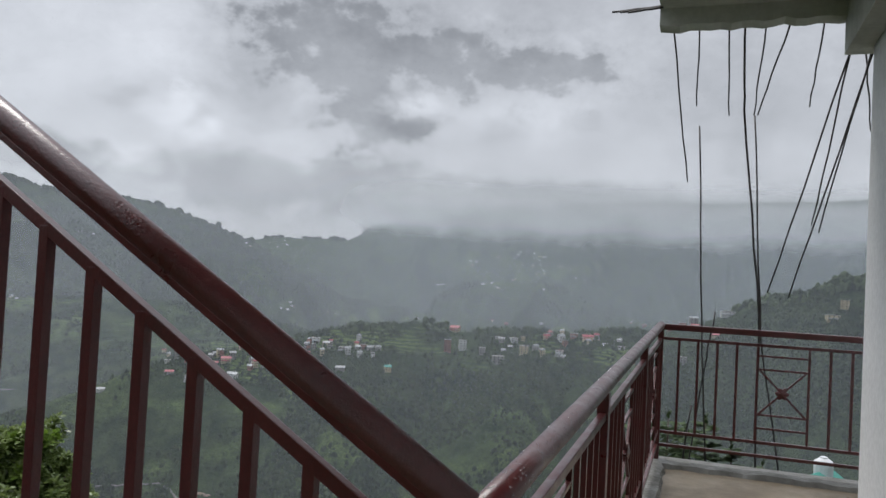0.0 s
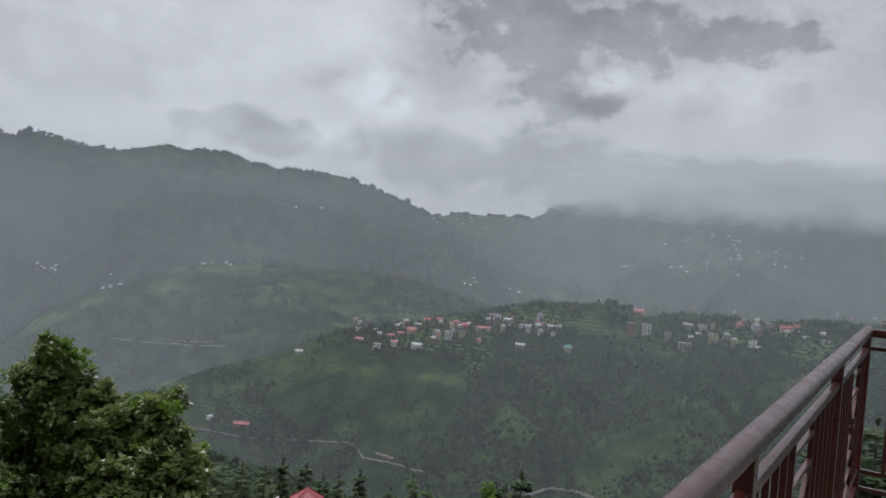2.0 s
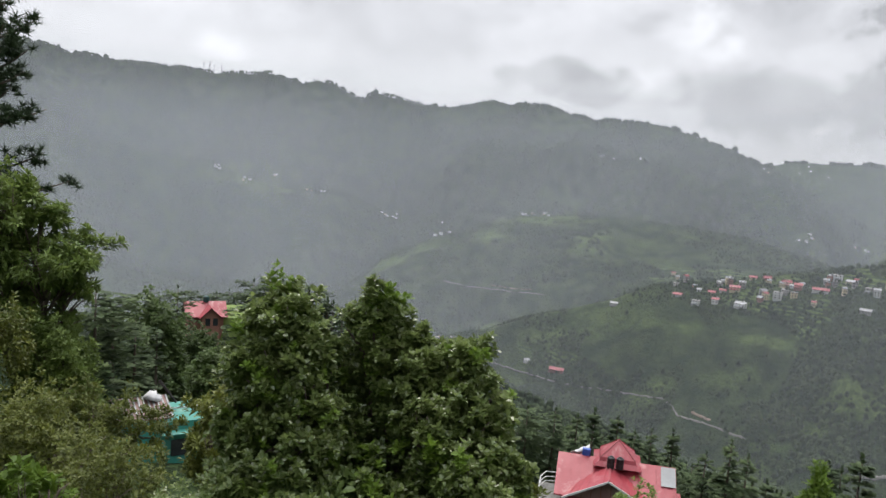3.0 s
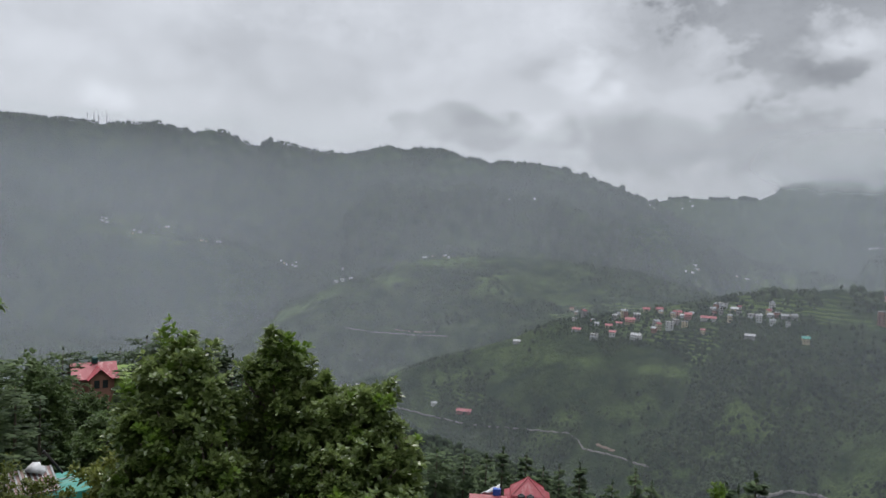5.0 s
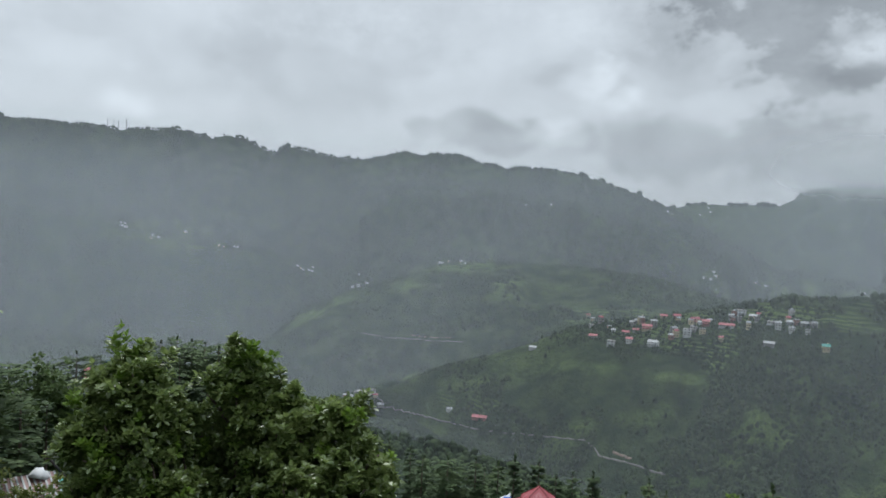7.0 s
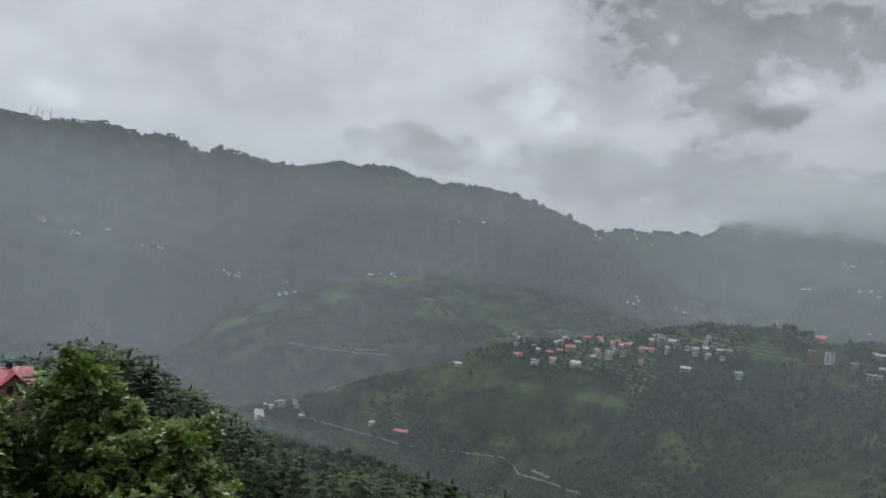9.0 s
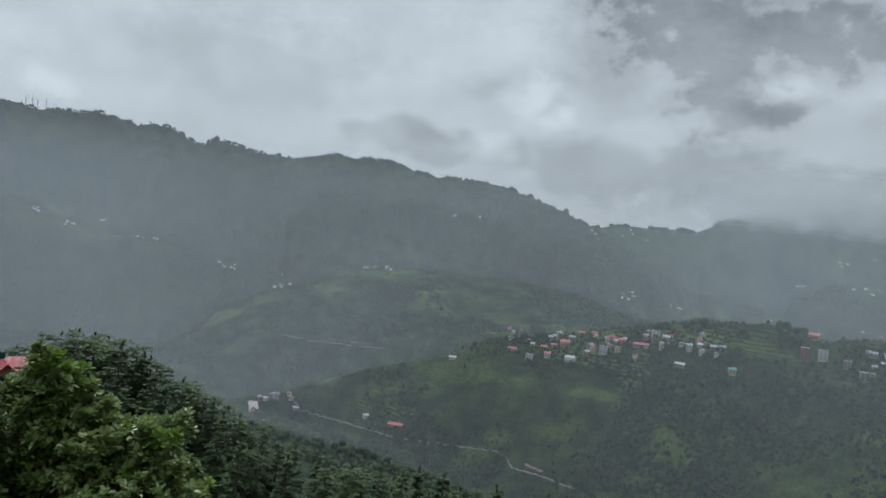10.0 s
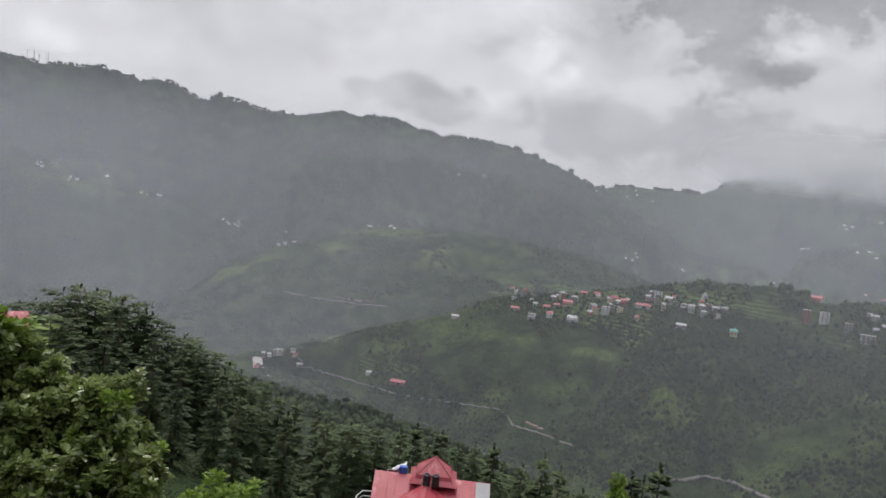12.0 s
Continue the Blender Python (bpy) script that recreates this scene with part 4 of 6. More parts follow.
# ---- trees ----
def leaf_mesh_arrays(rnd, centres, normals, length, width, per, spread, droop=0.0, plain=False):
    """Rosettes of folded leaves about twig tips."""
    v, f = [], []
    for c, n in zip(centres, normals):
        n = n.normalized()
        ref = Vector((0, 0, 1)) if abs(n.z) < 0.9 else Vector((1, 0, 0))
        e = n.cross(ref).normalized()
        g = n.cross(e)
        turn = rnd.uniform(0, 6.28)
        for k in range(per):
            a = turn + 6.283 * k / per + rnd.uniform(-0.35, 0.35)
            tilt = rnd.uniform(0.15, 1.0) * spread
            d = (e * math.cos(a) + g * math.sin(a)) * math.sin(tilt + 0.5) + n * math.cos(tilt + 0.5)
            d.z -= droop * rnd.uniform(0.4, 1.2)
            d.normalize()
            s = d.cross(Vector((rnd.uniform(-0.4, 0.4), rnd.uniform(-0.4, 0.4), 1))).normalized()
            u = s.cross(d)
            ln, wd = length * rnd.uniform(0.65, 1.2), width * rnd.uniform(0.75, 1.15)
            b0 = c + d * 0.15 * ln
            i = len(v)
            bend = u * (0.12 * ln)
            if plain:
                v += [b0, b0 + d * 0.6 * ln + s * wd * 0.5 + bend, b0 + d * ln, b0 + d * 0.6 * ln - s * wd * 0.5 + bend]
                f += [(i, i + 1, i + 2), (i, i + 2, i + 3)]
                continue
            v += [b0, b0 + d * 0.45 * ln + s * wd * 0.5 + bend, b0 + d * 0.85 * ln + s * wd * 0.33 + bend * 0.8, b0 + d * ln,
                  b0 + d * 0.85 * ln - s * wd * 0.33 + bend * 0.8, b0 + d * 0.45 * ln - s * wd * 0.5 + bend, b0 + d * 0.55 * ln]
            f += [(i, i + 1, i + 6), (i + 1, i + 2, i + 3, i + 6), (i + 6, i + 3, i + 4, i + 5), (i, i + 6, i + 5)]
    return v, f


def lobe_points(rnd, lobes, count):
    """Leafy sprigs that grow out of overlapping lobes (centre, radii): dense at the tips, thin inside, some reaching out."""
    pts, nor = [], []
    area = [a[1].x * a[1].z for a in lobes]
    while len(pts) < count:
        k = rnd.choices(range(len(lobes)), area)[0]
        c, r = lobes[k]
        size = (r.x + r.z) / 2
        d = Vector((rnd.gauss(0, 1), rnd.gauss(0, 1), rnd.gauss(0.15, 1))).normalized()
        bump = 1 + 0.26 * noise.noise(d * 2.4 + c) + 0.20 * noise.noise(d * 5.5 + c * 2)
        reach = rnd.uniform(0.66, 1.06) if rnd.random() > 0.14 else rnd.uniform(1.06, 1.22)
        axis = Vector((d.x * r.x, d.y * r.y, d.z * r.z)) * bump
        tip = c + axis * reach + Vector((0, 0, 0.10 * size * (reach > 1.06)))
        if any(j != k and (Vector(((tip - q).x / s.x, (tip - q).y / s.y, (tip - q).z / s.z))).length < 0.75 for j, (q, s) in enumerate(lobes)):
            continue
        if noise.noise(tip * (1.1 / size)) < -0.22:
            continue
        n0 = Vector((d.x / r.x, d.y / r.y, d.z / r.z)).normalized() + Vector((0, 0, 0.5))
        many = rnd.randint(6, 13)
        for q in range(many):
            w = (q / many) ** 1.3
            g = 0.055 + 0.06 * w
            pts.append(tip - axis * (0.42 * w) + Vector((rnd.gauss(0, 1), rnd.gauss(0, 1), rnd.gauss(0, 1))) * g * size)
            nor.append(n0 + Vector((rnd.uniform(-.8, .8), rnd.uniform(-.8, .8), rnd.uniform(-.5, .7))))
    return pts, nor


def broad_tree(name, label, foot, lobes, count, leaf, width, per, mat, seed, droop=0.0, trunk=0.11, category="tree", spread=1.0, group="", young=None, plain=False):
    """A trunk with a limb and twigs to each lobe of the crown, and leaves in rosettes. lobes are in world metres."""
    rnd = random.Random(seed)
    foot = Vector(foot)
    t = thing(name, label, category, pose(*foot), group)
    lobes = [(Vector(c) - foot, Vector(r)) for c, r in lobes]
    mid = sum((c for c, _ in lobes), Vector()) / len(lobes)
    fork = Vector((mid.x * 0.35, mid.y * 0.35, max(0.3, mid.z * 0.45)))
    s = Shape().tube([(0, 0, -0.3), fork * 0.5 + Vector((0.05, -0.04, 0)), fork], [trunk * 1.25, trunk, trunk * 0.8], 9)
    part("trunk", s, M_BARK, t, flat_shade=False)
    for c, r in lobes:
        m = fork.lerp(c, 0.5) + Vector((rnd.uniform(-.1, .1), rnd.uniform(-.1, .1), 0.1))
        b = Shape().tube([fork, m, c + Vector((0, 0, r.z * 0.55))], [trunk * 0.6, trunk * 0.4, trunk * 0.12], 7)
        for _ in range(9):
            d = Vector((rnd.gauss(0, 1), rnd.gauss(0, 1), rnd.gauss(0.3, 0.8))).normalized()
            tip = c + Vector((d.x * r.x, d.y * r.y, d.z * r.z)) * 0.86
            st = m.lerp(c, rnd.uniform(0.1, 1.0))
            b.tube([st, st.lerp(tip, 0.5) + Vector((0, 0, 0.06)), tip], [trunk * 0.22, trunk * 0.15, trunk * 0.05], 5)
        part("limb", b, M_BARK, t, flat_shade=False)
    pts, nor = lobe_points(rnd, lobes, count)
    n = int(len(pts) * (0.9 if young else 1.0))
    v, f = leaf_mesh_arrays(rnd, pts[:n], nor[:n], leaf, width, per, spread, droop, plain)
    part("crown", mesh_of("crown", v, f, mat), mat, t)
    if young:
        v, f = leaf_mesh_arrays(rnd, pts[n:], nor[n:], leaf * 1.05, width, per, spread * 0.8, droop)
        part("young_growth", mesh_of("young_growth", v, f, young), young, t, "pale green young leaves")
    return t


def conifer_mesh(seed, tall, spread_m, whorls, flat_top=False, mat=None):
    """A cedar: drooping tiers of flat branches, each a spray of needle fans, with gaps between."""
    rnd = random.Random(seed)
    v, f = [], []

    def fan(c, d, size):
        d = (d + Vector((rnd.uniform(-.5, .5), rnd.uniform(-.5, .5), rnd.uniform(-.24, .12)))).normalized()
        s = d.cross(Vector((rnd.uniform(-.35, .35), rnd.uniform(-.35, .35), 1))).normalized()
        i = len(v)
        w = size * rnd.uniform(0.24, 0.44)
        v.extend([c, c + d * size * 0.5 + s * w, c + d * size + Vector((0, 0, -0.10 * size)), c + d * size * 0.45 - s * w])
        f.extend([(i, i + 1, i + 2), (i, i + 2, i + 3)])

    for k in range(whorls):
        u = (k + rnd.uniform(-0.25, 0.25)) / whorls
        z = tall * (0.10 + 0.88 * max(0.0, u))
        reach = spread_m * ((1 - u) ** 0.8 * (0.72 + 0.28 * rnd.random()) + 0.05)
        if flat_top:
            reach = spread_m * (0.40 + 0.6 * math.sin(math.pi * min(1, 0.25 + 0.7 * (1 - u)))) * rnd.uniform(0.7, 1.1) * (1 if u < 0.93 else 0.5)
        for j in range(rnd.randint(5, 7)):
            a = rnd.uniform(0, 6.283)
            ln = reach * rnd.uniform(0.6, 1.12)
            d = Vector((math.cos(a), math.sin(a), rnd.uniform(-0.12, 0.12) + 0.22 * u))
            steps = max(2, int(ln / 0.36))
            for q in range(steps):
                w = (q + 0.6) / steps
                p = Vector((0, 0, z)) + d * ln * w + Vector((0, 0, -0.20 * ln * w * w))
                side = Vector((-d.y, d.x, 0)) * (0.55 * (1 - 0.6 * w) + 0.12) * min(1.0, 0.4 * ln)
                for _ in range(5):
                    u_ = rnd.uniform(-1, 1)
                    fan(p + side * u_ + Vector((rnd.uniform(-.12, .12), rnd.uniform(-.12, .12), rnd.uniform(-.08, .06) - 0.08 * abs(u_))), d + side * u_ * 0.8, rnd.uniform(0.28, 0.60) * (0.6 + 0.04 * tall))
    for _ in range(8):
        fan(Vector((0, 0, tall * rnd.uniform(0.93, 0.985))), Vector((rnd.uniform(-.2, .2), rnd.uniform(-.2, .2), 1)), 0.4)
    return mesh_of("crown", v, f, mat or M_NEEDLE)


def conifer(kind_seed, tall, spread_m, whorls, label, flat_top=False, category="tree", group="cedar wood on the slope"):
    t = thing("cedar_tree", label, category, None, group)
    part("trunk", Shape().tube([(0, 0, -1.5), (0.05, 0, tall * 0.5), (0, 0, tall * 0.97)], [0.022 * tall, 0.013 * tall, 0.02], 7), M_BARK, t, flat_shade=False)
    part("crown", conifer_mesh(kind_seed, tall, spread_m, whorls, flat_top), M_NEEDLE, t)
    return t


CEDARS = [conifer(1, 15.0, 3.6, 20, "tall dark green cedar with drooping tiers"), conifer(2, 13.0, 3.2, 18, "dark green cedar with drooping tiers"),
          conifer(3, 17.0, 3.9, 21, "very tall dark green cedar"), conifer(4, 12.0, 4.0, 16, "broad dark green cedar with a flat top", True), conifer(5, 11.0, 2.4, 19, "slender dark green cedar")]
PLACED = [[] for _ in CEDARS]


def put_cedar(k, bearing, r, top=None, scale=None, spin=0.0):
    """A cedar of kind k; top: the rise at which its tip is seen."""
    p = on_ground(bearing, r)
    tall = (15.0, 13.0, 17.0, 12.0, 11.0)[k]
    if top is not None:
        scale = (rise_to_z(top, r) - p.z) / tall
    m = pose(p.x, p.y, p.z - 0.2, 0, 0, spin) @ Matrix.Diagonal((scale, scale, scale, 1))
    if not PLACED[k]:
        CEDARS[k].matrix_basis = m
        PLACED[k].append(CEDARS[k])
    else:
        c = copy_thing(CEDARS[k], m)
        c.matrix_basis = m
        PLACED[k].append(c)


# single cedars that stand out, the edge of the wood against the valley, then the wood
for k, b, r, top in ((0, 27.3, 56, -16.9), (1, 25.6, 58, -17.1), (4, 24.4, 54, -16.7), (4, 22.6, 62, -16.9), (1, 21.3, 60, -17.7), (0, 20.1, 66, -17.5), (4, 18.6, 58, -17.3), (0, 14.6, 46, -17.2), (1, 13.4, 48, -17.9), (0, 16.2, 50, -18.2),
                     (4, 8.3, 46, -17.3), (1, 7.5, 48, -17.4), (4, 6.4, 44, -16.4), (0, -4.0, 46, -17.2), (1, -0.5, 46, -18.4), (3, 55.9, 85, -9.8), (1, 59.7, 42, -10.3), (0, 57.6, 80, -10.6), (3, 52.3, 118, -10.0),
                     (3, 53.2, 110, -10.2), (3, 50.6, 104, -9.2), (3, 49.5, 98, -8.9), (3, 48.5, 100, -9.1), (3, 47.6, 96, -9.3), (3, 46.6, 92, -9.6), (0, 45.7, 94, -9.9), (3, 44.7, 90, -10.5), (2, 43.5, 92, -11.2), (3, 42.4, 88, -12.0),
                     (3, 41.3, 90, -12.6), (2, 40.1, 86, -13.2), (3, 39.1, 88, -13.7), (0, 38.2, 84, -14.2), (3, 37.3, 86, -14.7), (2, 36.4, 82, -15.1), (0, 35.2, 84, -15.6), (1, 33.9, 80, -16.0), (2, 32.3, 82, -16.5), (0, 31.2, 78, -17.0), (1, 30.0, 76, -17.5), (0, 28.7, 72, -17.9),
                     (3, -17.0, 44, -8.9), (1, -19.6, 46, -8.8), (4, -21.4, 47, -10.5), (3, -15.5, 47, -10.8), (2, -18.2, 48, -9.6), (1, -16.2, 50, -10.2), (0, -23.5, 48, -11.5),
                     (3, 61.6, 31, -9.3), (0, 58.9, 36, -11.6), (1, 57.4, 40, -12.6), (4, 60.4, 34, -11.2), (1, 52.5, 84, -12.9), (3, 53.7, 82, -13.2), (1, 55.0, 80, -13.1), (3, 54.4, 70, -14.6), (4, 52.9, 72, -14.4), (3, 57.0, 66, -11.5), (1, 58.6, 60, -12.0)):
    put_cedar(k, b, r, top, spin=37 * b)
wood_rnd = random.Random(12)
for b0 in np.arange(11.0, 63.0, 2.6):
    for r0 in (60, 73, 90, 110, 134):
        b, r = b0 + wood_rnd.uniform(-0.9, 0.9), r0 + wood_rnd.uniform(-6, 6)
        crest = float(along(b, (62, -9.9), (57, -9.9), (53, -10.4), (50.5, -9.0), (48.5, -8.8), (45.7, -9.9), (43.2, -11.4), (41.1, -12.8), (38, -14.6), (34.5, -15.8), (31.8, -16.8), (27, -17.3), (20, -18.4), (11, -19.0)))
        if 50.9 < b < 56.2 and r < 118:
            continue
        k = wood_rnd.choice((0, 1, 2, 3, 3, 4))
        base = ground_z(b, r)
        want = (rise_to_z(crest, r) - base) * wood_rnd.uniform(0.62, 1.0)
        tall = (15.0, 13.0, 17.0, 12.0, 11.0)[k]
        want = min(max(want, 8.0), 21.0)
        if math.degrees(math.atan2(base + want - O.z, r)) > crest + 0.15:
            continue
        put_cedar(k, b, r, None, want / tall, wood_rnd.uniform(0, 360))



def lawn():
    """The small mown terrace beside the brick house."""
    s = Shape()
    n = 16
    for ring, (rad, up) in enumerate(((0.0, 0.2), (1.6, 0.12), (2.4, 0.0), (3.0, -4.0))):
        for k in range(n):
            a = 2 * math.pi * k / n
            s.v.append(Vector((rad * math.cos(a) * 1.5, rad * math.sin(a), up + 0.16 * rad * math.sin(a) + 0.05 * math.sin(5 * a + ring))))
    s.f = [(n * i + k, n * i + (k + 1) % n, n * i + n + (k + 1) % n, n * i + n + k) for i in range(3) for k in range(n)]
    s.f = [q[::-1] for q in s.f]
    p = O + toward(51.7, -11.75, 100)
    structure("lawn_ground", s, M_LAWN, "small bright green lawn beside the brick house", "lawn", pose(p.x, p.y, p.z, 0, 0, 52))


lawn()

# the broad-leaved tree just off the balcony
broad_tree("broadleaf_tree", "bushy broad-leaved tree with glossy leaves below the balcony", (-4.3, 6.7, -6.0), [
    ((-4.78, 5.82, -0.31), (0.36, 0.32, 0.43)),
    ((-4.78, 5.54, -0.59), (0.31, 0.28, 0.35)),
    ((-4.65, 5.69, -0.79), (0.44, 0.39, 0.40)),
    ((-4.69, 6.08, -0.48), (0.25, 0.26, 0.31)),
    ((-4.44, 5.68, -1.09), (0.43, 0.38, 0.38)),
    ((-4.72, 5.36, -1.09), (0.31, 0.28, 0.34)),
    ((-4.73, 6.47, -0.86), (0.32, 0.29, 0.41)),
    ((-4.43, 6.58, -0.37), (0.31, 0.28, 0.44)),
    ((-4.08, 6.66, -0.80), (0.37, 0.33, 0.40)),
    ((-4.19, 6.85, -0.56), (0.28, 0.26, 0.33)),
    ((-3.95, 7.02, -0.62), (0.24, 0.26, 0.28)),
    ((-3.62, 6.99, -0.66), (0.30, 0.27, 0.37)),
    ((-3.35, 6.95, -0.89), (0.27, 0.26, 0.31)),
    ((-3.36, 6.80, -1.10), (0.36, 0.32, 0.37)),
    ((-3.65, 6.53, -1.11), (0.36, 0.32, 0.38)),
    ((-4.53, 6.37, -1.32), (0.49, 0.44, 0.44)),
    ((-4.34, 5.33, -1.56), (0.50, 0.45, 0.40)),
    ((-3.91, 6.21, -1.81), (0.60, 0.54, 0.45)),
    ((-3.20, 6.46, -1.49), (0.46, 0.41, 0.40)),
    ((-3.08, 6.79, -1.35), (0.27, 0.26, 0.32)),
], 18500, 0.058, 0.041, 6, M_LEAF, 5, young=M_LEAF_LIME)

# shrubs and trees of the garden slope
def shrub(label, bearing, rise, dist, size, count, leaf, mat, seed, tall=1.0, droop=0.0, category="shrub", width=None, name="garden_shrub"):
    c = O + toward(bearing, rise, dist)
    rnd = random.Random(seed)
    lobes = [(c, (size * 0.8, size * 0.8, size * tall))]
    for _ in range(4):
        lobes.append((c + Vector((rnd.uniform(-.8, .8), rnd.uniform(-.8, .8), rnd.uniform(-.9, .25) * tall)) * size, (size * rnd.uniform(.4, .65), size * rnd.uniform(.4, .65), size * rnd.uniform(.4, .6) * tall)))
    g = ground_z(bearing, (Vector((c.x, c.y, 0)) - Vector((O.x, O.y, 0))).length)
    return broad_tree(name, label, (c.x, c.y, min(g, c.z - size * tall)), lobes, count, leaf, width or leaf * 0.5, 5, mat, seed, droop, trunk=0.06 * size + 0.03, category=category, plain=dist > 12)


def at_bearing(b, e, d):
    return O + toward(b, e, d)


gt = at_bearing(66.3, -6, 21)
broad_tree("garden_tree", "tall drooping-leaved tree on the garden slope", (gt.x, gt.y, ground_z(66.3, 21)), [
    (at_bearing(67.6, -4.6, 21), (0.9, 0.9, 0.8)), (at_bearing(65.3, -6.2, 21), (0.75, 0.75, 0.55)), (at_bearing(62.9, -7.6, 21), (0.85, 0.8, 0.38)), (at_bearing(64.6, -8.6, 20.5), (1.0, 0.9, 0.42)),
    (at_bearing(67.5, -8.6, 21), (1.1, 1.0, 0.6)), (at_bearing(69.0, -6.5, 21), (1.0, 1.0, 0.9)), (at_bearing(66.0, -11.0, 21.5), (0.9, 0.8, 0.4)), (at_bearing(63.2, -9.9, 21), (0.7, 0.7, 0.3)), (at_bearing(67.8, -12.5, 20.5), (0.9, 0.8, 0.5)), (at_bearing(64.0, -12.6, 21), (0.55, 0.6, 0.32))],
    3400, 0.18, 0.07, 6, M_LEAF_SOFT, 21, droop=0.5, trunk=0.16)
shrub("dense olive-green shrub on the garden slope", 66.5, -21.8, 17, 1.8, 3300, 0.105, M_LEAF_OLIVE, 22, 0.9)
shrub("yellow-green shrub on the garden slope", 64.0, -15.2, 20, 1.1, 2400, 0.13, M_LEAF_SOFT, 41, 0.9)
shrub("dense olive-green shrub on the garden slope", 69.0, -14.5, 19, 1.3, 2400, 0.12, M_LEAF_OLIVE, 42, 1.0)
shrub("dense olive-green shrub on the garden slope", 62.2, -20.2, 19, 1.3, 2300, 0.11, M_LEAF_OLIVE, 23, 0.9)
shrub("dense olive-green shrub on the garden slope", 63.0, -26.0, 13, 1.3, 2800, 0.085, M_LEAF_OLIVE, 24, 0.9)
shrub("dense dark green shrub on the garden slope", 56.8, -28.0, 12, 0.9, 2000, 0.085, M_LEAF, 25, 1.0)
shrub("green shrub with broad leaves", 53.0, -20.5, 15, 0.75, 1100, 0.13, M_LEAF_OLIVE, 26, 1.3)
shrub("pale-leaved shrub at the foot of the broad-leaved tree", 49.5, -27.0, 6.8, 0.62, 1100, 0.105, M_LEAF_PALE, 36, 0.8, width=0.085)
shrub("bright green young shrub", 67.6, -25.0, 7.5, 0.5, 210, 0.10, M_LEAF_LIME, 27, 1.1, width=0.055)
shrub("bright green slender young tree", 8.7, -20.6, 36, 0.8, 1100, 0.22, M_LEAF_LIME, 28, 1.9, category="tree", name="young_tree")
shrub("soft green young cedar shrub", 14.6, -25.6, 30, 1.5, 1500, 0.26, M_LEAF_SOFT, 29, 0.8)
shrub("soft green shrub on the garden slope", 11.4, -26.0, 31, 1.3, 1200, 0.26, M_LEAF_SOFT, 30, 0.8)
shrub("leafy shrub before the red-roofed house", 20.6, -24.6, 24, 1.0, 1300, 0.14, M_LEAF_SOFT, 31, 1.0)
shrub("leafy shrub before the red-roofed house", 24.6, -26.3, 22, 0.9, 1000, 0.17, M_LEAF_SOFT, 32, 0.8)
shrub("leafy shrub on the garden slope", 37.5, -26.0, 11, 1.0, 1400, 0.13, M_LEAF, 33, 0.9)
shrub("soft green shrub below the broad-leaved tree", 33.5, -24.0, 14, 0.9, 1100, 0.14, M_LEAF_LIME, 34, 0.9)
shrub("leafy shrub with reddish shoots", 30.0, -26.5, 16, 0.9, 1000, 0.14, M_LEAF_OLIVE, 35, 0.9)


def pine(bearing, r, top):
    """The open-crowned pine at the garden's edge: long branches that end in tufts."""
    p = on_ground(bearing, r)
    tall = rise_to_z(top, r) - p.z
    t = thing("pine_tree", "open-crowned pine with tufts of long needles", "tree", pose(*p))
    rnd = random.Random(8)
    part("trunk", Shape().tube([(0, 0, -0.5), (0.1, 0, tall * 0.5), (0, 0, tall)], [0.24, 0.17, 0.04], 8), M_BARK, t, flat_shade=False)
    v, f = [], []
    for k in range(40):
        z = tall * (0.40 + 0.58 * k / 40)
        a, ln = rnd.uniform(0, 6.28), rnd.uniform(1.3, 2.5) * (1.15 - 0.7 * k / 40)
        d = Vector((math.cos(a), math.sin(a), 0.12))
        tip = Vector((0, 0, z)) + d * ln + Vector((0, 0, 0.25))
        limb = Shape().tube([(0, 0, z - 0.2), Vector((0, 0, z)) + d * ln * 0.55, tip], [0.05, 0.03, 0.015], 5)
        part("limb", limb, M_BARK, t, flat_shade=False)
        for q in range(17):
            c = (Vector((0, 0, z)) + d * ln * rnd.uniform(0.35, 1.05)) + Vector((rnd.uniform(-.3, .3), rnd.uniform(-.3, .3), rnd.uniform(-.05, .4)))
            for _ in range(26):
                n = Vector((rnd.gauss(0, 1), rnd.gauss(0, 1), rnd.gauss(0.5, 0.8))).normalized()
                s = n.cross(Vector((rnd.uniform(-1, 1), rnd.uniform(-1, 1), 0.3))).normalized() * 0.02
                i = len(v)
                v += [c - s, c + s, c + n * rnd.uniform(0.18, 0.32)]
                f.append((i, i + 1, i + 2))
    part("crown", mesh_of("crown", v, f, M_PINE), M_PINE, t)


pine(68.0, 26, 9.5)


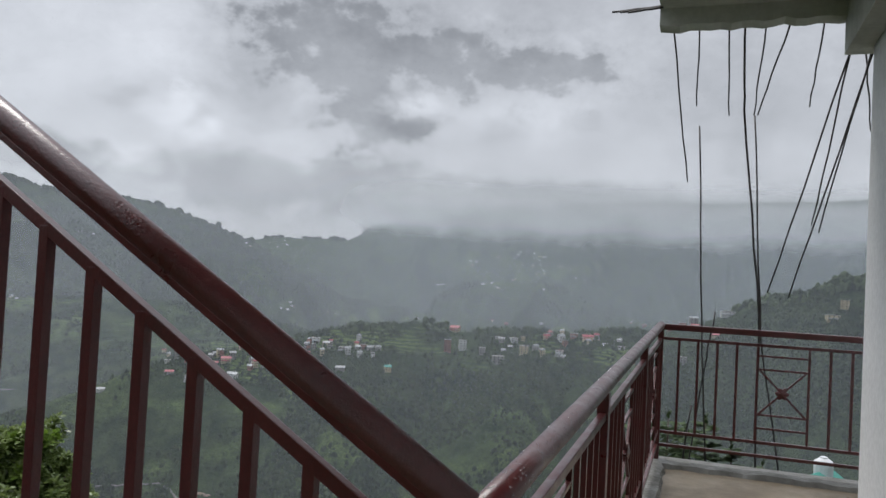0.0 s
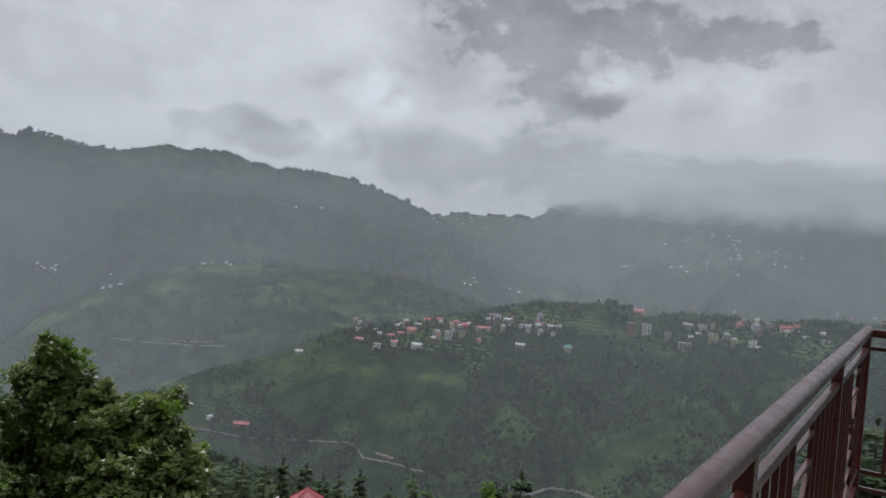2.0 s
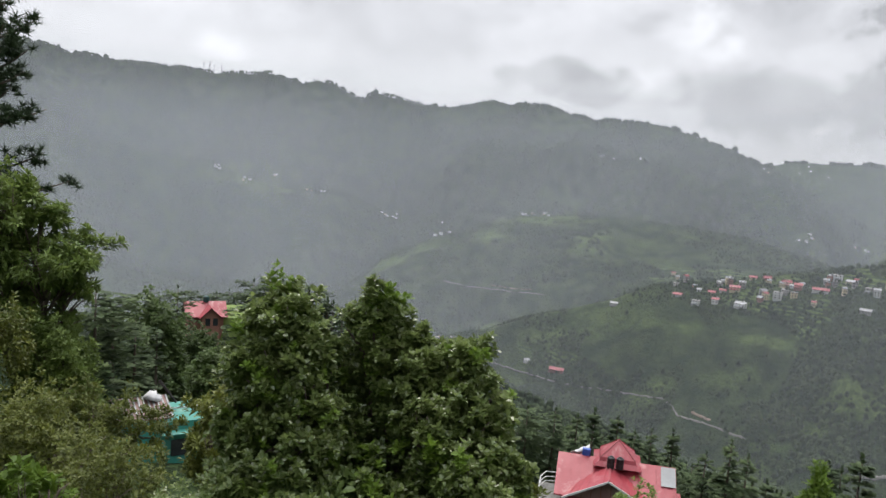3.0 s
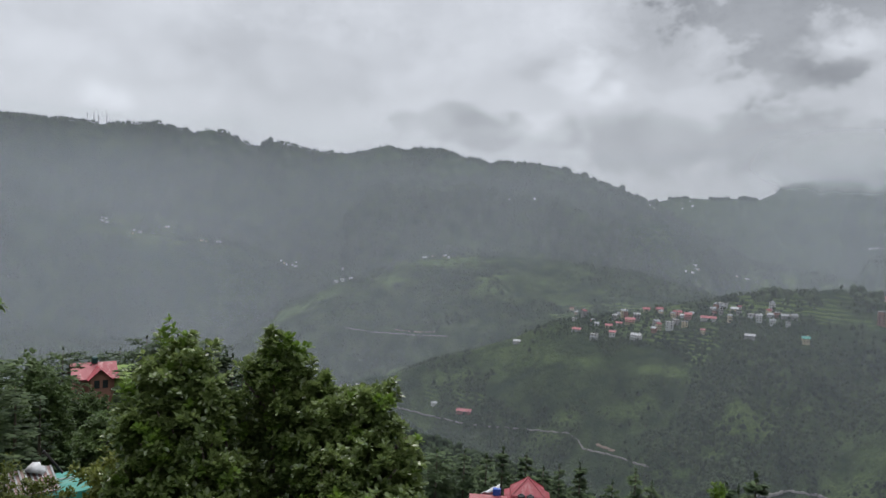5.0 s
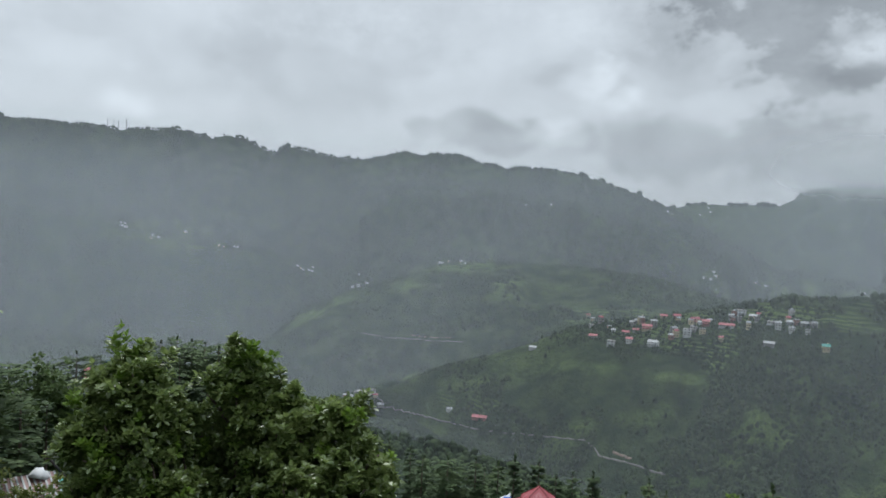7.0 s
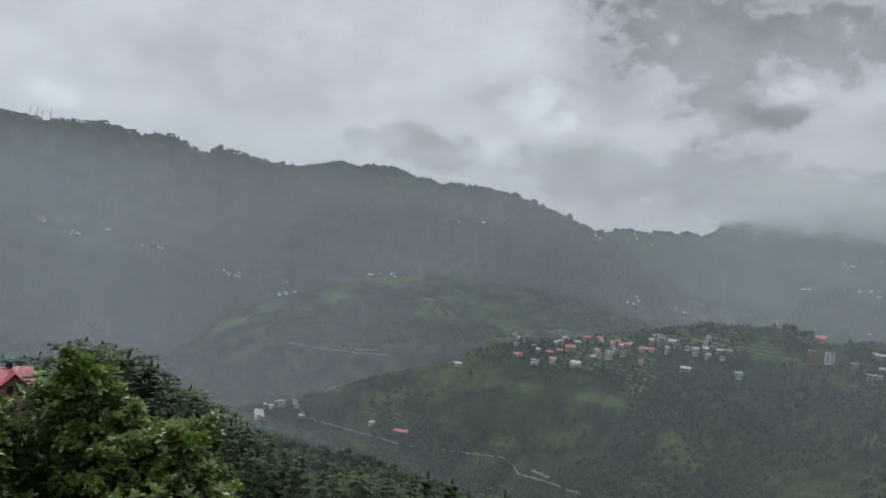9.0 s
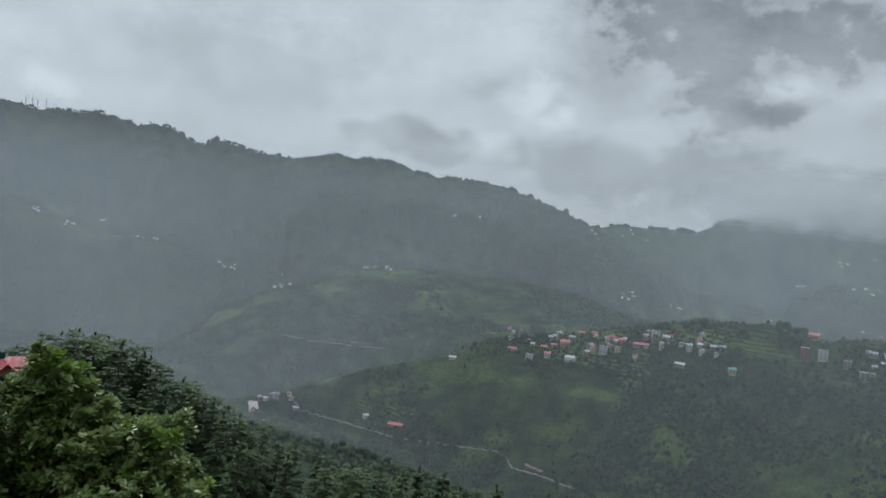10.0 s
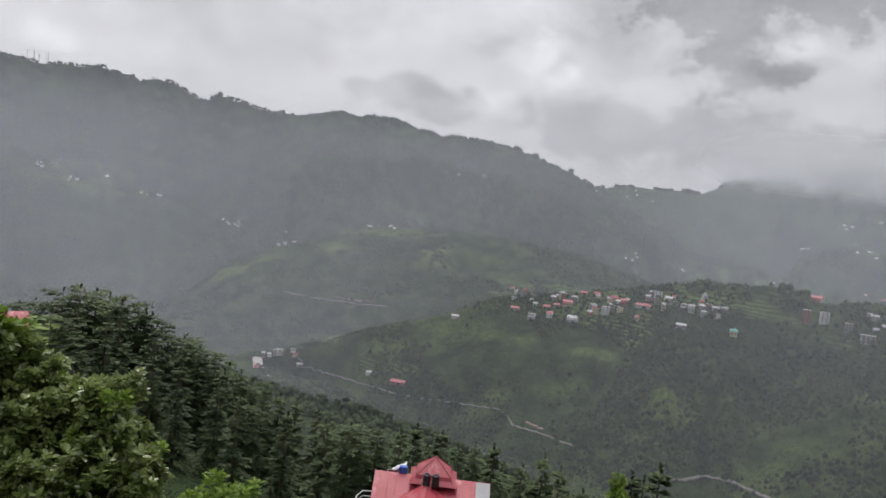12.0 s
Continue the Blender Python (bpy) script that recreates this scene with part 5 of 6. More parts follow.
def shed_below():
    """The teal roof and white tank seen under the balcony's end railing."""
    p = O + toward(-28.2, -13.1, 15)
    g = on_ground(-28.2, 15)
    m = pose(p.x, p.y, p.z, 0, 0, 40)
    t = thing("garden_shed", "small shed under a teal tin roof below the balcony", "shed", m)
    part("wall", Shape().box(-0.5, -0.4, g.z - p.z - 0.5, 0.5, 0.6, -0.28), M_HOUSE_GREY, t)
    for sg in (-1, 1):
        v = [(-0.6, 0.1, 0.0), (0.6, 0.1, 0.0), (0.6, 0.1 + sg * 0.6, -0.36), (-0.6, 0.1 + sg * 0.6, -0.36)]
        part("roof_slope", Shape().add(v + [(x, y, z - 0.04) for x, y, z in v], [(0, 1, 2, 3), (7, 6, 5, 4), (0, 4, 5, 1), (1, 5, 6, 2), (2, 6, 7, 3), (3, 7, 4, 0)]), M_ROOF_TEAL, t)
    tank = thing("water_tank", "white plastic water tank on a teal roof", "water tank", m @ pose(0.25, 0.1, -0.05), "roof tanks")
    part("body", Shape().tube([(0, 0, -0.1), (0, 0, 0.12), (0, 0, 0.22), (0, 0, 0.28)], [0.17, 0.175, 0.17, 0.09], 14), M_CLOTH_WHITE, tank)
    part("lid", Shape().tube([(0, 0, 0.28), (0, 0, 0.31)], 0.07, 10), M_CLOTH_WHITE, tank)


shed_below()

shrub("dark green deciduous tree beside the cedars", 57.6, -14.2, 47, 2.4, 3000, 0.22, M_LEAF_DARK, 41, 1.1, category="tree", name="young_tree", width=0.2)
shrub("dark green deciduous tree beside the cedars", 53.4, -16.6, 52, 2.0, 2600, 0.22, M_LEAF_DARK, 42, 0.9, category="tree", name="young_tree", width=0.2)
shrub("dark green deciduous tree beside the cedars", 60.5, -14.8, 40, 1.9, 2600, 0.20, M_LEAF_DARK, 43, 1.0, category="tree", name="young_tree", width=0.13)

shrub("dark green deciduous tree before the brick house", 54.2, -14.6, 74, 2.0, 2600, 0.22, M_LEAF_DARK, 44, 0.9, category="tree", name="young_tree", width=0.2)

# ---- houses ----
def gable_roof(w, d, z, h, over=0.5, thick=0.12):
    """A pitched tin roof, ridge along x."""
    a, b = w / 2 + over, d / 2 + over
    s = Shape()
    drop = h * over / (d / 2)
    for sgn in (-1, 1):
        e = [(-a, sgn * b, z - drop), (a, sgn * b, z - drop), (a, 0, z + h), (-a, 0, z + h)]
        lo = [(x, y, zz - thick) for x, y, zz in e]
        s.add(e + lo, [(0, 1, 2, 3), (7, 6, 5, 4), (0, 4, 5, 1), (1, 5, 6, 2), (2, 6, 7, 3), (3, 7, 4, 0)])
    return s


def gable_walls(w, d, z0, z1, h):
    s = Shape().box(-w / 2, -d / 2, z0, w / 2, d / 2, z1)
    for x in (-w / 2, w / 2):
        s.add([(x, -d / 2, z1), (x, d / 2, z1), (x, 0, z1 + h)], [(0, 1, 2)])
    return s


def village_house(p, turn, w, d, storeys, wall, roof=None, pitch=0.62, label="", group="village houses", balcony=False, name="village_house"):
    """A hill house: walls on a plinth dug into the slope, windows, and a tin or flat roof."""
    t = thing(name, label, "house", pose(p.x, p.y, p.z, 0, 0, turn), group)
    zt = 2.45 * storeys - (0.5 if roof else 0)
    h = pitch * d / 2 if roof else 0
    part("wall", gable_walls(w, d, -1.9, zt, h) if roof else Shape().box(-w / 2, -d / 2, -1.9, w / 2, d / 2, zt), wall, t)
    if roof:
        part("roof", gable_roof(w, d, zt, h, 0.6, 0.15), roof, t)
    else:
        part("roof", Shape().box(-w / 2 - 0.5, -d / 2 - 0.5, zt, w / 2 + 0.5, d / 2 + 0.5, zt + 0.3), M_HOUSE_GREY, t)
        part("roof_tank", Shape().tube([(w * 0.2, 0, zt + 0.3), (w * 0.2, 0, zt + 1.6)], 0.7, 10), M_TANK, t)
    n = max(2, int(w / 2.9))
    pane = Shape().box(-0.5, -0.04, 0, 0.5, 0.06, 1.2).mesh("window", M_DARK)
    for s in range(storeys):
        for k in range(n):
            part("window", pane, M_DARK, t).location = (-w / 2 + w * (k + 0.5) / n, -d / 2 - 0.03, 2.45 * s + 1.0)
        for sx in (-1, 1):
            part("window", pane, M_DARK, t).matrix_basis = pose(sx * (w / 2 + 0.02), -d * 0.15, 2.45 * s + 1.0, 0, 0, 90)
        if s and not (balcony or storeys > 2):
            part("string_course", Shape().box(-w / 2 - 0.35, -d / 2 - 0.55, 2.45 * s - 0.12, w / 2 + 0.35, -d / 2, 2.45 * s + 0.06), wall, t)
        if balcony or storeys > 2:
            part("balcony", Shape().box(-w / 2 - 0.3, -d / 2 - 1.2, 2.45 * s - 0.15, w / 2 + 0.3, -d / 2, 2.45 * s + 0.08).box(-w / 2 - 0.3, -d / 2 - 1.2, 2.45 * s + 0.08, w / 2 + 0.3, -d / 2 - 1.08, 2.45 * s + 0.8), wall, t)
    if w > 6.5 and storeys < 3:
        q = Shape().add([(-w / 2 - 0.2, -d / 2 - 2.0, 1.8), (w * 0.3, -d / 2 - 2.0, 1.8), (w * 0.3, -d / 2, 2.75), (-w / 2 - 0.2, -d / 2, 2.75), (-w / 2 - 0.2, -d / 2 - 2.0, 2.0), (w * 0.3, -d / 2 - 2.0, 2.0), (w * 0.3, -d / 2, 2.65), (-w / 2 - 0.2, -d / 2, 2.65)],
                        [(0, 1, 2, 3), (7, 6, 5, 4), (0, 4, 5, 1), (1, 5, 6, 2), (2, 6, 7, 3), (3, 7, 4, 0)])
        part("veranda_roof", q, roof or M_ROOF_GREY, t)
        for x in (-w / 2, -w * 0.1, w * 0.27):
            part("veranda_post", Shape().box(x - 0.12, -d / 2 - 1.95, -1.9, x + 0.12, -d / 2 - 1.75, 2.05), wall, t)
    if roof and storeys > 1:
        part("chimney", Shape().box(w * 0.22, 0.6, zt, w * 0.22 + 0.7, 1.3, zt + h + 0.8), wall, t)
    return t


def village_at(bearing, rise, **kw):
    r = meet(bearing, rise)
    if r is None:
        return None
    face = bearing + kw.pop("twist", 0.0)
    return village_house(on_ground(bearing, r), face, **kw)


WHITE, PINKISH = "white painted hill house with rows of dark windows", "white hill house under a faded red tin roof"
CEMENT = "half-built hill house of bare cement"
for az, el, w, d, st, wall, roof, lab in (
    (-0.7, -5.9, 9, 8, 5, M_HOUSE_BRICK, None, "tall brown apartment house stepped into the slope"),
    (-1.8, -5.7, 10, 8, 4, M_HOUSE_WHITE, None, "tall white apartment house with rounded balcony bands"),
    (-1.2, -4.4, 13, 9, 2, M_HOUSE_CREAM, M_ROOF_PINK, "cream house with a veranda under a red tin roof"),
    (1.8, -3.6, 20, 7, 1, M_HOUSE_WHITE, M_ROOF_GREY, "long white hall on the spur's crest"),
    (3.7, -7.6, 8, 7, 2, M_HOUSE_CREAM, M_ROOF_TEAL, "cream hill house under a teal tin roof"),
    (-3.3, -6.0, 8, 7, 3, M_HOUSE_GREY, None, CEMENT),
    (-4.5, -6.6, 15, 8, 3, M_HOUSE_GREY, None, CEMENT),
    (-6.4, -5.9, 10, 8, 4, M_HOUSE_CREAM, None, CEMENT),
    (-5.6, -5.0, 10, 8, 2, M_HOUSE_WHITE, None, WHITE),
    (-5.0, -3.7, 14, 8, 2, M_HOUSE_BRICK, M_ROOF_PINK, PINKISH),
    (-3.9, -3.5, 11, 7, 1, M_HOUSE_CREAM, M_ROOF_PINK, PINKISH),
    (-7.6, -3.6, 16, 8, 2, M_HOUSE_GREY, None, CEMENT),
    (-9.0, -5.7, 9, 8, 2, M_HOUSE_WHITE, None, WHITE),
    (-11.0, -4.5, 15, 8, 2, M_HOUSE_CREAM, M_ROOF_PINK, PINKISH),
    (-10.0, -4.4, 10, 8, 2, M_HOUSE_BRICK, None, "brick hill house with a flat cement roof"),
    (-15.0, -3.2, 14, 9, 3, M_HOUSE_BRICK, None, "brick hill house with a flat cement roof"),
    (-27.2, -1.9, 15, 9, 2, M_HOUSE_CREAM, None, "cream apartment house on the wooded hill"),
    (-27.9, -1.0, 9, 8, 3, M_HOUSE_CREAM, None, "cream apartment house on the wooded hill"),
    (-20.6, -2.1, 18, 9, 2, M_HOUSE_WHITE, None, WHITE),
    (-17.7, -5.7, 9, 8, 3, M_HOUSE_GREY, None, "bare cement house half hidden by trees"),
    (7.2, -7.6, 11, 7, 1, M_HOUSE_GREY, M_ROOF_GREY, "low grey house under a tin roof"),
    (19.2, -8.1, 11, 7, 1, M_HOUSE_WHITE, M_ROOF_PINK, PINKISH),
    (17.9, -8.6, 9, 8, 2, M_HOUSE_WHITE, None, WHITE),
    (16.6, -8.3, 8, 7, 2, M_HOUSE_WHITE, M_ROOF_PINK, PINKISH),
    (16.9, -7.7, 9, 7, 1, M_HOUSE_CREAM, M_ROOF_PINK, PINKISH),
    (15.4, -7.3, 13, 8, 2, M_HOUSE_CREAM, M_ROOF_PINK, PINKISH),
    (14.9, -8.4, 13, 8, 2, M_HOUSE_WHITE, M_ROOF_GREY, WHITE),
    (12.6, -7.5, 10, 8, 3, M_HOUSE_WHITE, None, WHITE),
    (12.1, -6.5, 9, 7, 2, M_HOUSE_CREAM, M_ROOF_PINK, PINKISH),
    (11.4, -6.6, 9, 7, 2, M_HOUSE_BRICK, M_ROOF_PINK, PINKISH),
    (10.0, -6.6, 19, 8, 1, M_HOUSE_WHITE, M_ROOF_PINK, "long house under a bright red tin roof"),
    (9.1, -5.7, 11, 7, 2, M_HOUSE_WHITE, None, WHITE),
    (8.3, -5.8, 9, 7, 1, M_HOUSE_CREAM, M_ROOF_GREY, WHITE),
    (7.1, -6.3, 10, 7, 2, M_HOUSE_GREY, None, CEMENT),
    (5.9, -6.0, 9, 7, 1, M_HOUSE_WHITE, M_ROOF_GREY, WHITE),
    (5.0, -6.0, 11, 7, 1, M_HOUSE_GREY, M_ROOF_GREY, "low grey house under a tin roof"),
    (14.3, -6.3, 9, 7, 1, M_HOUSE_CREAM, M_ROOF_PINK, PINKISH),
    (13.4, -6.2, 9, 7, 1, M_HOUSE_BRICK, M_ROOF_PINK, PINKISH),
    (23.6, -9.3, 10, 7, 1, M_HOUSE_WHITE, M_ROOF_GREY, WHITE),
    (27.3, -14.6, 19, 8, 1, M_HOUSE_BRICK, M_ROOF_PINK, "long low house under a red tin roof"),
    (29.6, -14.2, 7, 6, 1, M_HOUSE_WHITE, M_ROOF_GREY, "small white hut in the valley"),
    (36.8, -5.3, 15, 9, 2, M_HOUSE_WHITE, None, "white temple-like house on the foothill"),
    (36.2, -5.1, 10, 8, 1, M_HOUSE_WHITE, M_ROOF_GREY, WHITE),
    (37.3, -5.4, 9, 8, 1, M_HOUSE_WHITE, M_ROOF_GREY, WHITE),
    (36.9, -4.5, 8, 7, 2, M_HOUSE_WHITE, None, WHITE),
    (36.4, -13.5, 9, 7, 2, M_HOUSE_WHITE, None, WHITE),
    (37.1, -13.9, 6, 5, 1, M_HOUSE_WHITE, M_ROOF_GREY, WHITE),
    (35.4, -14.1, 6, 5, 1, M_HOUSE_WHITE, None, WHITE),
    (34.8, -14.3, 9, 7, 1, M_HOUSE_GREY, M_ROOF_GREY, "low grey house under a tin roof"),
):
    village_at(az, el, w=w * 0.76, d=d * 0.74, storeys=st, wall=wall, roof=roof, label=lab, twist=(az * 37) % 50 - 25)

hr = random.Random(31)
# the loose clusters: bearing and rise spans on the spur, the main ridge and the far slopes
for n, b0, b1, e0, e1, size, group in ((26, 10.2, 20.2, -7.8, -6.3, 0.66, "village houses"), (16, 4.0, 10.0, -6.7, -5.5, 0.62, "village houses"), (14, -9.5, -2.5, -6.0, -4.3, 0.7, "village houses"),
                                       (11, -14.0, -8.0, -5.0, -4.2, 0.75, "village houses"), (9, -21, -14, -3.6, -2.6, 0.9, "village houses"), (6, 34.6, 38.2, -14.7, -13.8, 0.55, "valley houses"),
                                       (12, -11.5, 0.6, -1.3, -0.3, 1.15, "houses of the far slope"), (14, -12.5, -2.0, -0.2, 0.9, 1.15, "houses of the far slope"), (9, -8.0, -4.0, 1.1, 1.7, 1.15, "houses of the far slope"),
                                       (5, 10.6, 11.8, -3.4, -2.9, 0.8, "houses of the main ridge"), (3, 7.4, 8.4, -3.7, -3.4, 0.8, "houses of the main ridge"), (8, 10.4, 15.8, 0.9, 1.7, 0.75, "houses of the main ridge"),
                                       (4, 52.2, 53.9, -1.7, -1.2, 0.8, "houses of the main ridge"), (4, 50.4, 51.8, -2.3, -2.0, 0.8, "houses of the main ridge"), (2, 48.8, 49.6, -1.8, -1.6, 0.8, "houses of the main ridge"),
                                       (4, 44.8, 47.5, -3.0, -2.7, 0.75, "houses of the main ridge"), (7, 40.1, 41.9, -4.4, -3.9, 0.8, "houses of the main ridge"), (6, 28.5, 31.2, -3.35, -3.1, 0.75, "houses of the main ridge"),
                                       (5, 22.8, 25.6, 1.2, 1.5, 0.75, "houses of the main ridge")):
    for _ in range(n):
        az, el = hr.uniform(b0, b1), hr.uniform(e0, e1)
        far = "ridge" in group or "far" in group
        st = 1 if far else hr.choice((1, 1, 2, 2, 3))
        wall = hr.choice((M_HOUSE_WHITE, M_HOUSE_WHITE, M_HOUSE_CREAM) if far else (M_HOUSE_WHITE, M_HOUSE_CREAM, M_HOUSE_GREY, M_HOUSE_GREY, M_HOUSE_BRICK))
        roof = hr.choice((M_ROOF_GREY, M_ROOF_GREY, None) if far else (M_ROOF_PINK, M_ROOF_GREY, M_ROOF_GREY, None))
        lab = "small hill house with %s" % ("a faded red tin roof" if roof is M_ROOF_PINK else "a grey tin roof" if roof else "a flat cement roof")
        village_at(az, el, w=hr.uniform(5, 9.5) * size, d=hr.uniform(4.5, 6.5) * size, storeys=st, wall=wall, roof=roof, label=lab, group=group, twist=hr.uniform(-40, 40))


def red_house():
    """The red tin-roofed house below the balcony: long roof, raised hip in the middle, porch gable, two water tanks."""
    m = pose(-15.83, 40.75, -13.38, 0, 0, 25)
    t = thing("red_roofed_house", "grey plastered house under a faded red painted tin roof", "house", m)
    zr, hw, hd, ze = -0.98, 3.15, 2.5, -2.42     # ridge height, half width, half depth, eave height
    part("wall", Shape().box(-hw + 0.3, -hd + 0.3, -10.0, hw - 0.2, hd - 0.3, ze + 0.1), M_HOUSE_GREY, t, "grey plastered walls")
    for sg in (-1, 1):
        v = [(-hw - 0.1, sg * hd, ze), (hw, sg * hd, ze), (hw, 0, zr), (-hw - 0.1, 0, zr)]
        part("roof_slope", Shape().add(v + [(x, y, z - 0.08) for x, y, z in v], [(0, 1, 2, 3), (7, 6, 5, 4), (0, 4, 5, 1), (1, 5, 6, 2), (2, 6, 7, 3), (3, 7, 4, 0)]), M_ROOF_RED, t)
        for k in range(14):
            x = -hw + 0.2 + 0.46 * k
            part("roof_seam", Shape().bar((x, sg * (hd - 0.02), ze + 0.03), (x, sg * 0.08, zr - 0.01), 0.03, 0.035), M_ROOF_RED, t)
    # the raised cap: a small steep roof that breaks and flares before it meets the ridge
    loops = [[(-sx, y0, z), (sx, y0, z), (sx, y1, z), (-sx, y1, z)] for sx, y0, y1, z in ((1.30, -1.0, 1.5, -1.12), (1.0, -0.78, 1.05, -0.88), (0.94, -0.70, 1.0, -0.68))]
    cap = Shape().add([p for l in loops for p in l] + [(0.0, 0.22, 0.12)], [(4 * a + k, 4 * a + (k + 1) % 4, 4 * a + 4 + (k + 1) % 4, 4 * a + 4 + k) for a in (0, 1) for k in range(4)] + [(8 + k, 8 + (k + 1) % 4, 12) for k in range(4)] + [(3, 2, 1, 0)])
    part("hip_roof", cap, M_ROOF_RED, t)
    for p in loops[2]:
        part("hip_cap", Shape().bar(p, (0.0, 0.22, 0.12), 0.07, 0.04), M_ROOF_PINK, t, "paler ridge capping")
    pa, pb = Vector((-0.36, -0.50, -1.05)), Vector((-0.46, -3.0, -1.10))
    for sg in (-1, 1):
        w = 2.35
        v = [pb, pa, pa + Vector((sg * w * 0.75, -0.9, -0.95)), pb + Vector((sg * w, 0.0, -1.22))]
        q = (0, 1, 2, 3) if sg > 0 else (3, 2, 1, 0)
        part("porch_roof", Shape().add(v + [p - Vector((0, 0, 0.07)) for p in v], [q, tuple(i + 4 for i in q[::-1]), (0, 3, 7, 4), (2, 3, 7, 6), (0, 1, 5, 4), (1, 2, 6, 5)]), M_ROOF_RED, t)
        part("verge_board", Shape().bar(pb + Vector((0, -0.02, -0.05)), pb + Vector((sg * w, -0.02, -1.27)), 0.05, 0.10), M_HOUSE_WHITE, t, "flaking pale verge board")
        for k in range(5):
            u = (k + 0.6) / 5.4
            part("roof_seam", Shape().bar(pb + Vector((sg * w * u, 0.03, -1.22 * u + 0.02)), pa + Vector((sg * w * 0.75 * u, -0.9 * u, -0.95 * u + 0.02)), 0.03, 0.03), M_ROOF_RED, t)
    part("porch_ridge", Shape().bar(pb + Vector((0, 0, 0.02)), pa + Vector((0, 0, 0.02)), 0.10, 0.04), M_ROOF_PINK, t, "paler ridge capping")
    y = pb.y + 0.35
    part("porch_gable", Shape().add([(-2.46, y, -2.36), (1.54, y, -2.36), (-0.46, y, -1.28), (-2.46, y + 0.2, -2.36), (1.54, y + 0.2, -2.36), (-0.46, y + 0.2, -1.28)], [(0, 1, 2), (5, 4, 3), (0, 3, 4, 1), (1, 4, 5, 2), (2, 5, 3, 0)]), M_ROOF_BROWN, t, "weathered brown boarded gable")
    for k in range(8):
        x = -2.3 + 0.5 * k
        top = -1.36 - abs(x + 0.46) * 0.53
        part("gable_board", Shape().box(x - 0.02, y - 0.03, -2.40, x + 0.02, y - 0.003, top), M_WOOD, t)
    part("porch_wall", Shape().box(-2.3, y + 0.2, -10, 1.4, -hd + 0.3, -2.37), M_HOUSE_CREAM, t)
    part("eave_board", Shape().bar((-2.75, y - 0.1, -2.44), (1.85, y - 0.1, -2.44), 0.08, 0.13), M_ROOF_PINK, t)
    part("roof_patch", Shape().add([(2.35, -0.12, zr - 0.03), (3.12, -0.12, zr - 0.03), (3.12, -1.25, -1.66), (2.35, -1.25, -1.66)], [(0, 3, 2, 1)]).moved(Matrix.Translation((0, 0, 0.05))), M_ROOF_GREY, t, "grey tin patch on the roof")
    part("side_lean_to", Shape().box(hw - 0.05, -1.9, -2.75, hw + 0.45, 0.6, -2.62).box(hw + 0.3, -1.85, -10, hw + 0.42, -1.75, -2.75), M_ROOF_RED, t)
    part("balcony_slab", Shape().box(-4.2, -2.9, -3.65, -2.8, 1.4, -3.5), M_CEMENT, t)
    for z in (-2.75, -3.05, -3.3):
        part("balcony_rail", Shape().tube([(-2.75, -3.0, z), (-3.9, -2.85, z), (-4.15, -2.0, z), (-4.15, 0.4, z), (-3.9, 1.2, z), (-3.0, 1.35, z)], 0.03, 6), M_HOUSE_WHITE, t, "white pipe railing")
    for yy in (-2.0, -0.8, 0.4):
        part("balcony_post", Shape().tube([(-4.15, yy, -3.5), (-4.15, yy, -2.75)], 0.03, 6), M_HOUSE_WHITE, t)
    for x in (-0.33, 0.24):
        tank = thing("water_tank", "black plastic water tank on the red roof", "water tank", m @ pose(x * 0.86 - 0.10, -1.12, -0.92) @ Matrix.Diagonal((0.76, 0.76, 0.76, 1)), "roof tanks")
        part("body", Shape().tube([(0, 0, -0.2), (0, 0, 0.10), (0, 0, 0.14), (0, 0, 0.34), (0, 0, 0.38), (0, 0, 0.56), (0, 0, 0.64)], [0.26, 0.27, 0.255, 0.27, 0.255, 0.27, 0.16], 14), M_TANK, tank)
        part("lid", Shape().tube([(0, 0, 0.64), (0, 0, 0.69)], 0.11, 12), M_TANK, tank)
    c = Shape()
    for i in range(7):
        for j in range(4):
            c.v.append(Vector((-2.6 + 0.17 * i, 0.1 + 0.2 * j, zr - 0.11 * j + 0.03 + 0.06 * math.sin(i * 1.7 + j * 2.1) + 0.105 * i * (1.0 if j in (1, 2) else 0.35))))
    c.f = [(i * 4 + j, (i + 1) * 4 + j, (i + 1) * 4 + j + 1, i * 4 + j + 1) for i in range(6) for j in range(3)]
    cl = new("tarpaulin", c.mesh("tarpaulin", M_CLOTH_WHITE, False))
    cl.matrix_basis = m
    cl.modifiers.new("thickness", "SOLIDIFY").thickness = 0.03
    tagged(cl, "crumpled white tarpaulin on the red roof", "tarpaulin")
    bl = new("blue_bundle", Shape().box(-1.95, -0.05, zr - 0.06, -1.5, 0.3, zr + 0.36, 0.08).mesh("blue_bundle", M_CLOTH_BLUE))
    bl.matrix_basis = m
    tagged(bl, "blue plastic bundle on the red roof", "bundle")


red_house()


